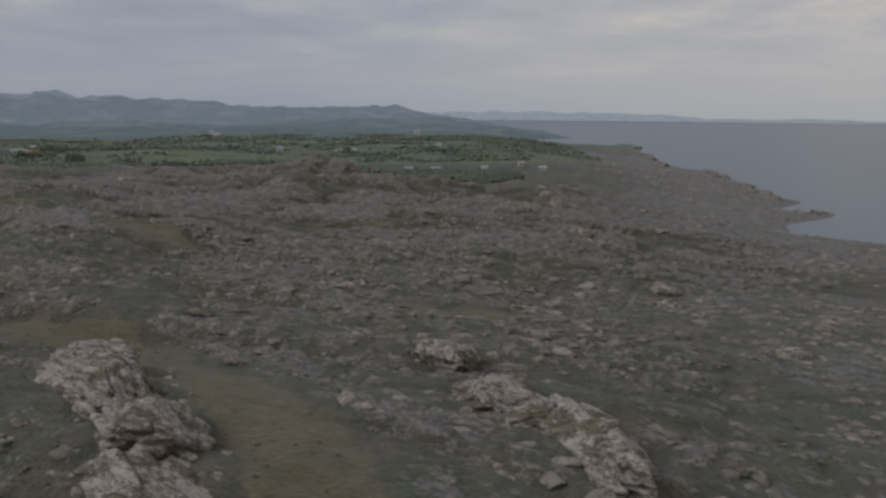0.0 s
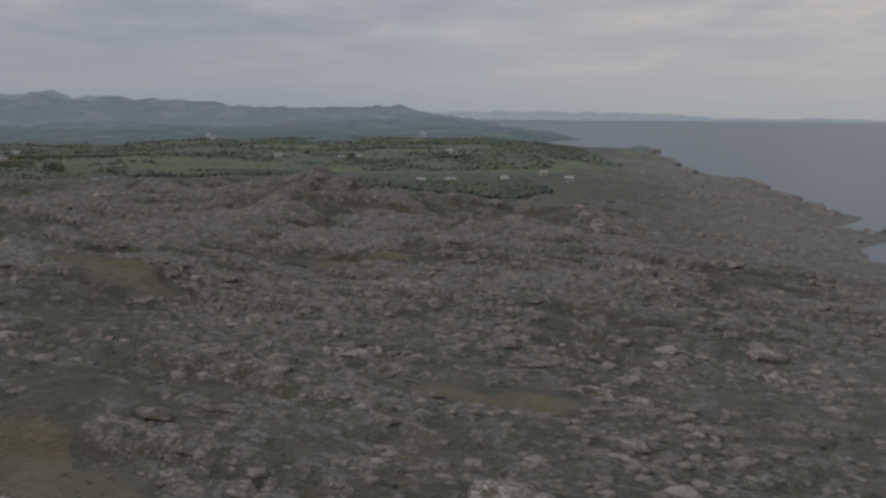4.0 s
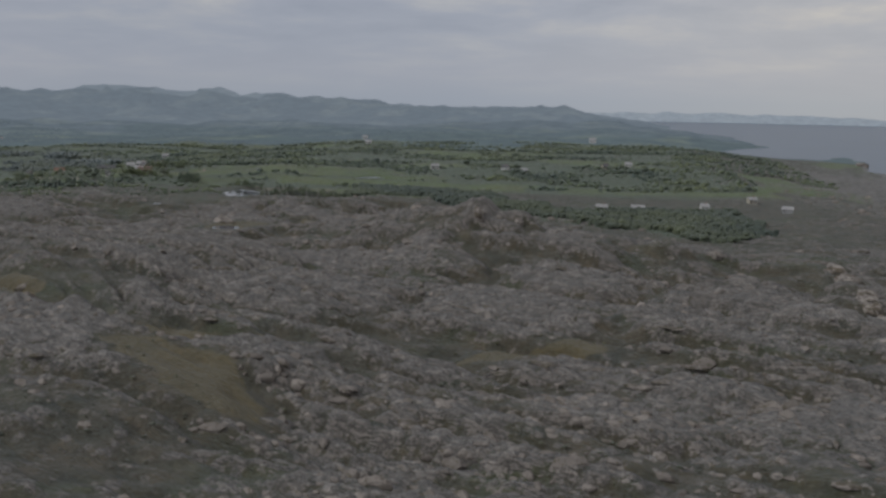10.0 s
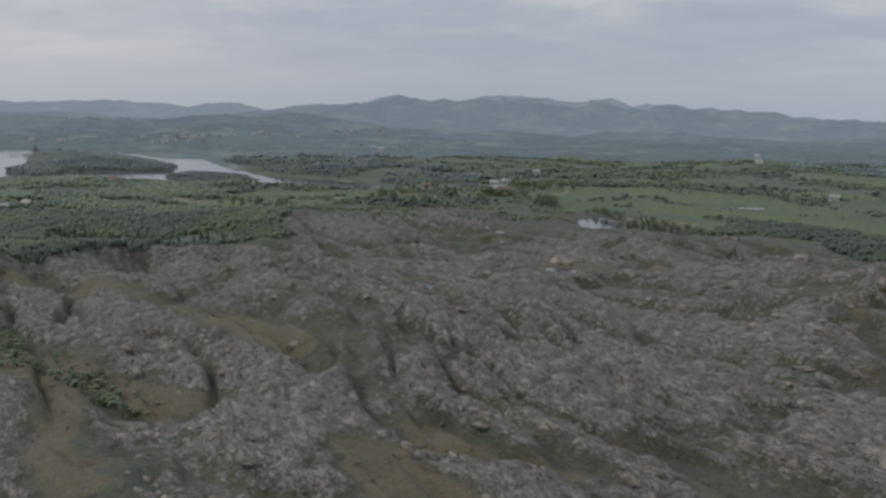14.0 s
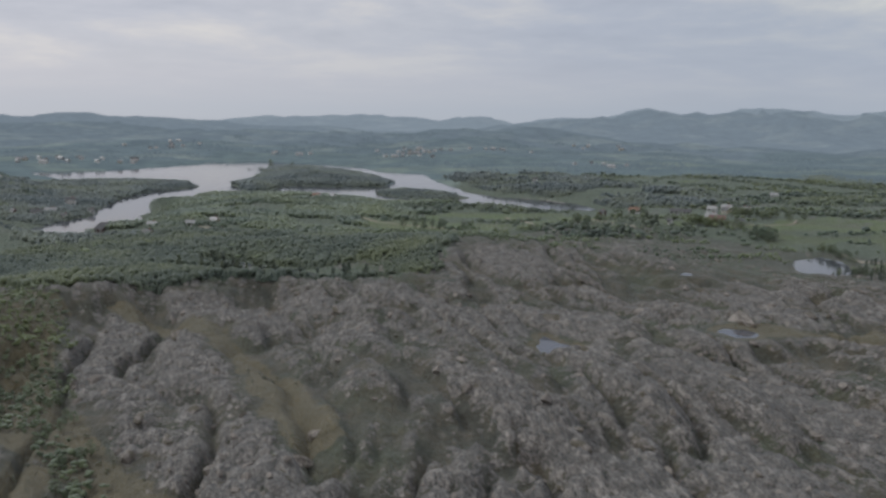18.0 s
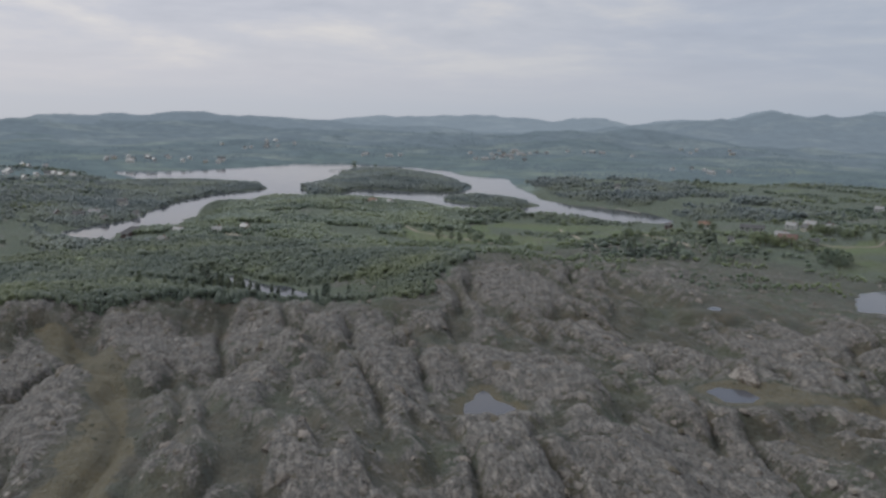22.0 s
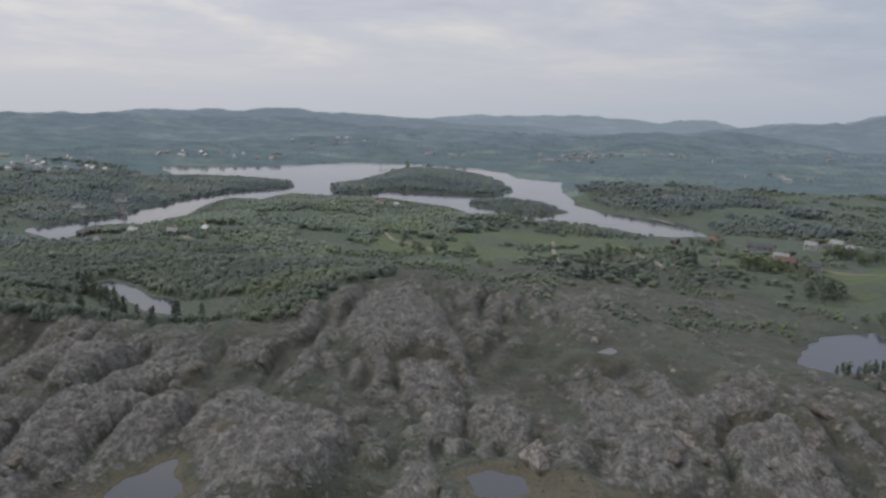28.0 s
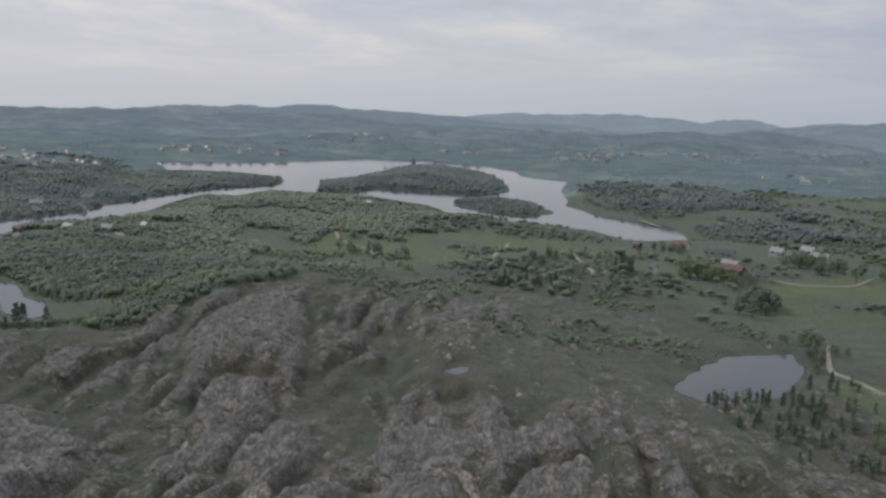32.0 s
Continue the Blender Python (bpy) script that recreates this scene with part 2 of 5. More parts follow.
def water_material(name, colour, rough, wave):
    k = Nodes(name, rough, 0.5)
    k.b.inputs["IOR"].default_value = 1.33
    k.bump(k.noise(0.35, 5, 0.65), wave, 0.12 if wave < 0.5 else 0.6)
    return k.colour(k.mix(k.noise(0.006, 3), tuple(0.8 * c for c in colour), tuple(1.2 * c for c in colour)))


GROUND = ground_material()
SEA = water_material("sea_water", (0.06, 0.10, 0.155), 0.3, 0.25)
LAKE = water_material("still_water", (0.075, 0.08, 0.098), 0.08, 0.12)


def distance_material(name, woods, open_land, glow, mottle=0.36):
    """Far country as a backdrop: pale patches of farmland in woodland, with haze painted in as bluish colour and glow.
    """
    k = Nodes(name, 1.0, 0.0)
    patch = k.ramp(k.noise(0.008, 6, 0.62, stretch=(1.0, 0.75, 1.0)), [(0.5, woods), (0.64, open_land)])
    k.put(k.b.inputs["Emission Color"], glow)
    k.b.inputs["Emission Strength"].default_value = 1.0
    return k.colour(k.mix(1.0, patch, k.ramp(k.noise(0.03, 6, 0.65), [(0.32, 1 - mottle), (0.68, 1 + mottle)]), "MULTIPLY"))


# Each tier outward glows more, painting in thicker distance haze.
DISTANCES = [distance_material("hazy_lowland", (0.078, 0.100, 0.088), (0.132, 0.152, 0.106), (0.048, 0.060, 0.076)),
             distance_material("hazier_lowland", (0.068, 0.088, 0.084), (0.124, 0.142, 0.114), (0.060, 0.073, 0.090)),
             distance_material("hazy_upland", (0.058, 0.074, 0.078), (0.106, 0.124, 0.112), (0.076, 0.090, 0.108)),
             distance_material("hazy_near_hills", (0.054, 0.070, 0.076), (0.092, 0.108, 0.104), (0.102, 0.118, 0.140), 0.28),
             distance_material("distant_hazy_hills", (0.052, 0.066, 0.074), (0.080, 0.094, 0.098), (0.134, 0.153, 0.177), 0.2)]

# ---- the lie of the land ----
def grain2(ix, iy, seed):
    h = (ix.astype(np.int64) * 374761393 + iy.astype(np.int64) * 668265263 + seed * 974634541) & 0x7FFFFFFF
    h = ((h ^ (h >> 13)) * 1274126177) & 0x7FFFFFFF
    h = ((h ^ (h >> 16)) * 668265263) & 0x7FFFFFFF
    return ((h ^ (h >> 15)) & 0xFFFFFF) / float(0xFFFFFF)


def waves(x, y, seed):
    """Smooth value noise, -1 to 1."""
    ix, iy = np.floor(x), np.floor(y)
    fx, fy = x - ix, y - iy
    fx, fy = fx * fx * fx * (fx * (fx * 6 - 15) + 10), fy * fy * fy * (fy * (fy * 6 - 15) + 10)
    a, b = grain2(ix, iy, seed), grain2(ix + 1, iy, seed)
    c, d = grain2(ix, iy + 1, seed), grain2(ix + 1, iy + 1, seed)
    return 2 * ((a + (b - a) * fx) * (1 - fy) + (c + (d - c) * fx) * fy) - 1


def fbm(x, y, octaves, seed, gain=0.5):
    total, amp = 0, 1.0
    for i in range(octaves):
        total = total + amp * waves(x * 2**i + 17.3 * i, y * 2**i - 9.1 * i, seed + i)
        amp *= gain
    return total


def lumps(x, y, seed):
    """Cellular noise: distance to the nearest centre, margin to the second, a random value of the cell."""
    ix, iy = np.floor(x), np.floor(y)
    f1, f2, who = np.full(x.shape, 9.0), np.full(x.shape, 9.0), np.zeros(x.shape)
    for dx in (-1, 0, 1):
        for dy in (-1, 0, 1):
            cx, cy = ix + dx, iy + dy
            d = np.hypot(cx + 0.1 + 0.8 * grain2(cx, cy, seed) - x, cy + 0.1 + 0.8 * grain2(cx, cy, seed + 1) - y)
            near = d < f1
            f2 = np.where(near, f1, np.minimum(f2, d))
            who = np.where(near, grain2(cx, cy, seed + 2), who)
            f1 = np.where(near, d, f1)
    return f1, f2 - f1, who


def step(a, b, v):
    t = np.clip((v - a) / (b - a), 0, 1)
    return t * t * (3 - 2 * t)


def inside(x, y, outline, reach=1e9):
    """Signed distance to an outline in metres, positive within."""
    px, py = np.array(outline, float).T
    out = np.full(x.shape, -float(min(reach, 1e6)))
    sel = (x > px.min() - reach) & (x < px.max() + reach) & (y > py.min() - reach) & (y < py.max() + reach)
    X, Y = x[sel], y[sel]
    d2, odd = np.full(X.shape, 1e18), np.zeros(X.shape, bool)
    for ax, ay, bx, by in zip(px, py, np.roll(px, -1), np.roll(py, -1)):
        ex, ey = bx - ax, by - ay
        t = np.clip(((X - ax) * ex + (Y - ay) * ey) / (ex * ex + ey * ey), 0, 1)
        d2 = np.minimum(d2, (X - ax - t * ex) ** 2 + (Y - ay - t * ey) ** 2)
        if ay != by:
            odd ^= ((ay > Y) != (by > Y)) & (X < ax + (Y - ay) * ex / ey)
    out[sel] = np.where(odd, 1, -1) * np.sqrt(d2)
    return out


def along(x, y, line):
    """Distance to an open line, and the value of its third column at the nearest place."""
    d2, val = np.full(x.shape, 1e18), np.zeros(x.shape)
    for (ax, ay, av), (bx, by, bv) in zip(line, line[1:]):
        ex, ey = bx - ax, by - ay
        t = np.clip(((x - ax) * ex + (y - ay) * ey) / (ex * ex + ey * ey), 0, 1)
        d = (x - ax - t * ex) ** 2 + (y - ay - t * ey) ** 2
        near = d < d2
        d2, val = np.where(near, d, d2), np.where(near, av + (bv - av) * t, val)
    return np.sqrt(d2), val


COAST = [(262, -5200), (262, 0), (236, 300), (240, 500), (205, 545), (208, 585), (268, 640), (238, 672), (270, 745), (283, 797), (280, 850), (300, 1020),
         (275, 1100), (276, 1230), (315, 1480), (355, 1825), (270, 1710), (225, 1730), (140, 1880), (278, 2140), (280, 2700), (125, 2900), (120, 3060),
         (195, 3600), (100, 4000), (60, 5200), (-2300, 5200), (-3500, 4200), (-3600, 2000), (-3300, 1400), (-2950, 600), (-2600, -5200)]
FJORD = [(-690, 612), (-735, 632), (-766, 684), (-806, 712), (-858, 738), (-930, 778), (-912, 800), (-962, 842), (-940, 866), (-905, 930), (-833, 965), (-745, 955),
         (-700, 1000), (-662, 1028), (-612, 1022), (-612, 1072), (-642, 1092), (-687, 1110), (-731, 1096), (-771, 1087), (-826, 1097), (-860, 1122), (-953, 1166),
         (-1016, 1206), (-1073, 1250), (-1140, 1215), (-1231, 1256), (-1310, 1252), (-1360, 1240), (-1430, 1190), (-1448, 1125), (-1410, 1076), (-1356, 975), (-1325, 890), (-1335, 790),
         (-1172, 786), (-1165, 846), (-1112, 880), (-1082, 896), (-1030, 878), (-986, 798), (-928, 738), (-858, 696), (-808, 666), (-782, 628), (-756, 594)]
ISLAND = [(-945, 890), (-1042, 919), (-1098, 985), (-1242, 1085), (-1296, 1140), (-1233, 1181), (-1123, 1176), (-971, 1115), (-925, 1064), (-962, 1010), (-1000, 975), (-960, 930)]
ISLET = [(-845, 988), (-877, 1003), (-889, 1058), (-841, 1075), (-774, 1053), (-761, 1019), (-790, 996)]
SKERRY = [(-1262, 1072), (-1278, 1075), (-1280, 1110), (-1266, 1112)]
TARN = [(-267, 796), (-279, 810), (-292, 835), (-289, 860), (-274, 854), (-257, 830), (-248, 814), (-255, 797)]
FOREST_POOL = [(-512, 612), (-520, 620), (-503, 628), (-476, 632), (-466, 640), (-442, 639), (-432, 633), (-448, 621), (-480, 618)]
PUDDLE_A = [(-254, 597), (-246, 595), (-237, 595), (-230, 590), (-238, 580), (-246, 584), (-250, 590)]
PUDDLE_B = [(-222, 650), (-223, 657), (-217, 662), (-209, 660), (-207, 653), (-212, 647)]
PUDDLE_C = [(-297, 737), (-300, 746), (-294, 748), (-291, 742)]
FIELD_POND = [(-232, 975), (-234, 990), (-224, 998), (-212, 992), (-214, 980)]
POOLS = [(TARN, 16.0), (FOREST_POOL, 6.8), (PUDDLE_A, 17.2), (PUDDLE_B, 17.2), (PUDDLE_C, 17.6), (FIELD_POND, 17.0)]
MASSIF = [(-300, -200), (-300, 380), (-345, 448), (-418, 490), (-394, 560), (-382, 610), (-362, 640), (-380, 670), (-408, 700), (-430, 727), (-390, 762), (-340, 768), (-290, 748), (-222, 768), (-150, 772), (-120, 741),
          (-60, 690), (-6, 632), (30, 612), (70, 560), (95, 500), (180, 500), (262, 500), (262, -200)]
SWALES = [[(-131, 278, 11), (-100, 268, 9), (-78, 243, 9), (-54, 208, 9), (-38, 182, 9), (-22, 149, 10), (-15, 120, 12)],
          [(-28, 308, 4), (-6, 300, 7), (16, 296, 5)],
          [(-152, 449, 5), (-128, 444, 4), (-112, 450, 3)],
          [(-152, 428, 6), (-123, 414, 9), (-110, 405, 6)],
          [(-88, 460, 3), (-55, 462, 5), (-30, 470, 4)],
          [(-400, 516, 8), (-354, 520, 6), (-321, 514, 5), (-288, 506, 5), (-248, 490, 6), (-210, 474, 6)],
          [(-205, 438, 5), (-260, 438, 8), (-330, 449, 12), (-410, 478, 16)],
          [(-222, 660, 5), (-205, 665, 8), (-185, 690, 7)],
          [(-185, 388, 5), (-215, 402, 5), (-250, 430, 6)]]
MEADOWS = [[(-252, 838), (-238, 864), (-180, 900), (-100, 880), (-130, 800), (-196, 790), (-214, 815)],
           [(-332, 884), (-300, 872), (-285, 890), (-258, 905), (-180, 920), (-150, 1000), (-240, 1060), (-330, 1050), (-398, 1012), (-370, 965), (-362, 925)],
           [(-414, 862), (-404, 912), (-440, 918), (-470, 884), (-440, 852)], [(-440, 950), (-405, 945), (-425, 985), (-470, 1010), (-485, 960)],
           [(-240, 1090), (-160, 1080), (-150, 1130), (-250, 1180), (-300, 1120)], [(-640, 810), (-565, 770), (-500, 815), (-478, 890), (-560, 950), (-630, 900)],
           [(-470, 1040), (-400, 1050), (-400, 1120), (-500, 1140)]]
POOL_WOOD = [(-438, 490), (-428, 520), (-416, 545), (-410, 575), (-400, 600), (-382, 625), (-378, 650), (-405, 692), (-440, 722), (-470, 738), (-500, 712), (-590, 700), (-640, 650), (-600, 540), (-520, 480)]
NORTH_WOOD = [(-217, 886), (-191, 793), (-146, 800), (-100, 760), (-60, 722), (-10, 706), (26, 662), (48, 680), (60, 740), (50, 820), (-20, 800), (-58, 785), (-110, 860), (-165, 904)]
POINT_WOOD = [(-1172, 790), (-1165, 842), (-1112, 876), (-1082, 892), (-1030, 874), (-975, 806), (-912, 752), (-842, 712), (-795, 684), (-770, 645), (-770, 600), (-900, 600), (-1060, 690), (-1150, 750)]
SHORE_WOOD = [(-930, 785), (-858, 742), (-766, 690), (-690, 700), (-600, 720), (-560, 770), (-600, 850), (-680, 900), (-700, 980), (-745, 950), (-835, 960), (-900, 920), (-955, 845)]
# hills: bearing west of north, distance, crest height, half width across and along the line of sight, from the middle of the way
HILLS = [(24.5, 3500, 110, 330, 420), (27.5, 3650, 113, 260, 420), (21.0, 3700, 103, 230, 400), (17.0, 3500, 92, 300, 400), (31.0, 3600, 101, 250, 420), (35.5, 3500, 92, 260, 450), (39, 3400, 78, 300, 400),
         (46.5, 4100, 60, 200, 300), (52, 4200, 60, 260, 300), (57, 4100, 56, 330, 300), (63, 3300, 50, 300, 350), (68.5, 3000, 56, 230, 350), (72.5, 2950, 50, 220, 300), (76, 2800, 44, 110, 300), (80, 2700, 34, 260, 350),
         (85, 2500, 16, 300, 300), (7.5, 3100, 60, 330, 350), (3.0, 3000, 62, 90, 250), (44, 2300, 50, 260, 300), (59, 2250, 36, 260, 250), (12.0, 3300, 60, 300, 300)]
MID = (-40.0, 330.0)


def lie(x, y):
    """Ground height and covers at places x, y: height, rock, field, wood, sward, distance from water, tone of the stone."""
    st = radians(-26)
    wx, wy = x + 11 * fbm(x / 120, y / 120, 2, 40), y + 11 * fbm(x / 120, y / 120, 2, 50)
    u, v = wx * math.cos(st) + wy * math.sin(st), -wx * math.sin(st) + wy * math.cos(st)
    shore = inside(x, y, COAST)
    fj = inside(x, y, FJORD, 400)
    isl = np.maximum(np.maximum(inside(x, y, ISLAND, 120), inside(x, y, ISLET, 120)), inside(x, y, SKERRY, 120))
    shore = shore + 10 * fbm(x / 60, y / 60, 3, 5) * step(-80, 0, -np.abs(shore))
    fj = np.where(isl > -100, np.minimum(fj, -isl), fj)
    fj = fj + 3 * fbm(x / 35, y / 35, 3, 6)
    dry = np.minimum(shore, -fj)
    mas = inside(x, y, MASSIF, 300) + 18 * fbm(x / 60, y / 60, 3, 8)
    m = step(-18, 22, mas)
    # broad heights
    west = step(-380, -560, x)
    plain_h = 18.5 * (1 - west) + 9 * west - 10 * step(60, 240, x) + 2.6 * fbm(x / 160, y / 160, 3, 11)
    h = plain_h * (1 - m) + m * (10.5 + 2.0 * fbm(x / 90, y / 90, 2, 12) - 3.5 * step(430, 260, y) - 3.5 * step(10, 90, x) * step(480, 400, y) + 4.5 * np.exp(-((x + 245) ** 2 + (y - 625) ** 2) / 85**2))
    h = h + 10 * np.exp(-((x + 225) ** 2 + (y - 512) ** 2) / 62**2) * m
    h = h - 8.0 * step(-325, -395, x) * step(500, 540, y) * step(690, 650, y) * m
    d, top = along(x, y, [(-200, 715, 4), (-150, 690, 9), (-78, 612, 17), (0, 590, 11), (67, 566, 5), (95, 540, 0)])
    h = h + top * np.exp(-((d / 34) ** 2)) * (1 + 0.2 * fbm(x / 25, y / 25, 2, 13))
    rib = 1 - (1 - np.clip(1.6 * np.sqrt(fbm(u / 70, v / 15, 3, 15, 0.45) ** 2 + 0.008) - 0.08, 0, 1)) ** 2
    h = h + m * 5.4 * fbm(u / 110, v / 32, 2, 14, 0.42) + (m + 0.45 * step(-110, -10, mas) * (1 - m)) * 4.4 * rib * (1 - 0.55 * step(440, 300, y))
    for kx, ky, up, wide in ((-80, 612, 7, 9), (-62, 606, 5, 8), (1, 593, 6, 9), (18, 590, 4, 7)):
        h = h + up * np.exp(-((x - kx) ** 2 + ((y - ky) * 0.8) ** 2) / wide**2)
    h = h - 7 * step(40, 160, x) * step(60, 20, y - 500)
    far = np.hypot(x - MID[0], y - MID[1])
    for bear, dist, crest, across, deep in HILLS:
        b = radians(bear)
        cx, cy = MID[0] - dist * math.sin(b), MID[1] + dist * math.cos(b)
        s, t = (x - cx) * math.cos(b) + (y - cy) * math.sin(b), -(x - cx) * math.sin(b) + (y - cy) * math.cos(b)
        bump = np.exp(-((s / across) ** 2) * 0.7 - (t / deep) ** 2)
        h = np.maximum(h, h * (1 - bump) + crest * bump * (0.85 + 0.19 * fbm(x / 210, y / 210, 5, 60, 0.62) + 0.1 * np.abs(fbm(x / 130, y / 130, 3, 66))))
    h = h + step(1200, 2400, far) * 8 * fbm(x / 230, y / 230, 5, 61, 0.58)
    # covers
    swale = np.full(x.shape, -9.0)
    for line in SWALES:
        d, w = along(x, y, line)
        swale = np.maximum(swale, w - d + 2.5 * fbm(x / 9, y / 9, 2, 21))
    wet = np.full(x.shape, -50.0)
    pools = []
    for outline, level in POOLS:
        p = inside(x, y, outline, 80) + 1.0 * fbm(x / 6, y / 6, 2, 22)
        pools.append((p, level))
        wet = np.maximum(wet, p)
    coast_rock = step(170, 40, shore) * (x > 0)
    skirt = step(-110, -10, mas) * step(-440, -380, x + 40 * step(700, 660, y)) + 0.8 * step(30, 120, x) * step(1900, 1500, y)
    heathy = inside(x, y, [(-340, 705), (-300, 790), (-262, 790), (-240, 730), (-280, 700)], 60)
    dens = 0.57 * m - 0.22 * step(-20, 20, heathy) + (0.58 * coast_rock + (0.30 + 0.08 * step(730, 770, y) * step(-200, -260, x)) * np.clip(skirt, 0, 1)) * (1 - m) + 0.12
    dens = dens + 0.25 * fbm(u / 55, v / 30, 3, 24) - m * 0.24 * step(470, 300, y) * step(-320, -180, x) + m * 0.85 * (rib - 0.62) * (1 - 0.7 * step(460, 380, y))
    dens = dens - 1.2 * step(-6, 3, swale) - 1.2 * step(-7, -1, wet)
    f1, edge, who = lumps(u / 10.5, v / 3.9, 31)
    south = step(460, 380, y)
    f1d, edged, whod = lumps(u / 8.6 + 3, v / 4.6, 49)
    f1, edge, who = f1 * (1 - south) + f1d * south, edge * (1 - south) + edged * south, who * (1 - south) + whod * south
    big = step(-0.08, 0.06, dens - who) * step(0.0, 0.3, edge)
    dome = big * (0.5 + 0.5 * who) * np.sqrt(np.clip(1 - (f1 / 1.0) ** 2, 0, 1))
    f1b, edgeb, whob = lumps(u / 4.2 + 40, v / 2.1, 35)
    small = step(-0.08, 0.06, dens * 0.97 + 0.07 - whob) * step(0.0, 0.3, edgeb)
    domeb = small * (0.4 + 0.6 * whob) * np.sqrt(np.clip(1 - (f1b / 1.0) ** 2, 0, 1))
    f1c, edgec, whoc = lumps(u / 4.2 + 7, v / 2.5, 45)
    loose = step(-0.08, 0.06, dens * 0.85 + 0.12 - whoc) * step(0.0, 0.35, edgec)
    small = small * (1 - south) + loose * south
    domeb = domeb * (1 - south) + 1.7 * loose * (0.4 + 0.6 * whoc) * np.sqrt(np.clip(1 - f1c**2, 0, 1)) * south
    whob = whob * (1 - south) + whoc * south
    near = step(1500, 900, far)
    h = h + near * (1.7 * dome + 0.55 * domeb) * np.clip(dens + 0.25, 0.2, 1) + near * 0.3 * fbm(x / 4.5, y / 4.5, 2, 37)
    rock = np.clip(0.4 * big + 0.36 * small + 0.08 + 0.3 * (dens - 0.5), 0, 1) * near
    h = h - 0.2 * step(-4, 5, swale)
    fields = 0.9 * step(0.16, 0.42, fbm(x / 150, y / 150, 3, 72)) * step(820, 950, y) * step(-1700, -1300, x) * step(2600, 1500, far)
    fields = fields * (1 - step(-0.06, 0.2, fbm(x / 60, y / 60, 3, 75)))
    for outline in MEADOWS:
        fields = np.maximum(fields, step(-4, 4, inside(x, y, outline, 80) + 5 * fbm(x / 22, y / 22, 3, 71)) * step(-0.22, 0.06, fbm(x / 48, y / 30, 3, 70)))
    wood = step(-0.15, 0.25, fbm(x / 170, y / 170, 4, 74) + 0.35 * step(-400, -460, x) + 0.15 * step(840, 900, y)) * (1 - m) * (1 - 0.8 * np.clip(skirt, 0, 1))
    fields = fields * (1 - m) * (1 - 0.9 * step(-1050, -950, x) * step(-520, -560, x) * step(1040, 1080, y) * step(1330, 1250, y))
    wood = wood * (1 - 0.6 * step(-500, -450, x) * step(900, 860, y))
    wood = np.maximum(wood, 0.44 * step(690, 760, y) * step(-200, -260, x) * (1 - m))
    wood = np.maximum(wood, 0.8 * (1 - m) * np.maximum(step(840, 900, y), step(-440, -490, x)) * step(130, 40, x))
    bog = np.maximum(pools[2][0], pools[3][0])
    sward = np.maximum(0.75 * step(-3, 2, swale), 0.62 * step(-5, -2, bog))
    # shores and pool beds
    rise = np.where(shore < -fj, step(0, 150, dry) * 0.8 + 0.2 * step(0, 20, dry), step(0, 1, dry / (60 + 90 * step(-700, -900, x))) * 0.85 + 0.15 * step(0, 12, dry))
    h = np.where(dry > 0, 0.4 + (h - 0.4) * rise * (1 - 0.62 * step(-30, 40, inside(x, y, POINT_WOOD, 80)) * step(640, 700, y)) + 2.2 * step(0, 60, isl), np.maximum(-3.0, dry * 0.25))
    for (p, level), far_bank, slope in zip(pools, (18, 75, 20, 18, 14, 12), (0.16, 0.06, 0.16, 0.16, 0.16, 0.16)):
        k = step(-far_bank, -1, p)
        h = h * (1 - k) + k * np.maximum(level + 0.1 - slope * p, level - 1.2)
    for outline in (POOL_WOOD, NORTH_WOOD, POINT_WOOD, SHORE_WOOD, ISLAND, ISLET):
        wood = np.maximum(wood, step(-8, 8, inside(x, y, outline, 40)) * (1 - 0.9 * fields))
    h = np.where((dry > 0) & (h < 2.2), np.maximum(h, np.minimum(0.12 * dry, 2.2)), h)
    rock = np.where(dry < 8, np.maximum(rock, 0.75 * (shore < 8) * (x > -50)), rock)
    return h, rock, np.clip(fields, 0, 1), np.clip(wood, 0, 1), np.clip(sward, 0, 1), dry, 0.45 * who + 0.55 * whob


def stops(a, b, core_a, core_b, fine, coarse, growth):
    """Grid lines from a to b, fine between core_a and core_b and wider outside."""
    line = list(np.arange(core_a, core_b + fine * 0.5, fine))
    g = fine
    while line[-1] < b:
        g = min(coarse, g * growth)
        line.append(min(b, line[-1] + g))
    g = fine
    head = [core_a]
    while head[-1] > a:
        g = min(coarse, g * growth)
        head.append(max(a, head[-1] - g))
    return np.array(head[:0:-1] + line)


def sheet(name, xs, ys, hs, keep, material, colours=()):
    """A mesh from a grid of heights; keep says which cells belong to it."""
    ny, nx = hs.shape
    j, i = np.nonzero(keep)
    a = j * nx + i
    quads = np.stack([a, a + 1, a + nx + 1, a + nx], 1)
    used, quads = np.unique(quads, return_inverse=True)
    quads = quads.reshape(-1, 4)
    X, Y = np.meshgrid(xs, ys)
    pts = np.stack([X.ravel()[used], Y.ravel()[used], hs.ravel()[used]], 1).astype(np.float32)
    me = bpy.data.meshes.new(name)
    me.vertices.add(len(pts))
    me.vertices.foreach_set("co", pts.ravel())
    me.loops.add(quads.size)
    me.loops.foreach_set("vertex_index", quads.ravel().astype(np.int32))
    me.polygons.add(len(quads))
    me.polygons.foreach_set("loop_start", np.arange(0, quads.size, 4, dtype=np.int32))
    me.update(calc_edges=True)
    me.polygons.foreach_set("use_smooth", np.ones(len(quads), bool))
    for cname, rgba in colours:
        layer = me.color_attributes.new(cname, "FLOAT_COLOR", "POINT")
        layer.data.foreach_set("color", rgba.reshape(-1, 4)[used].astype(np.float32).ravel())
    me.materials.append(material)
    return new(name, me)


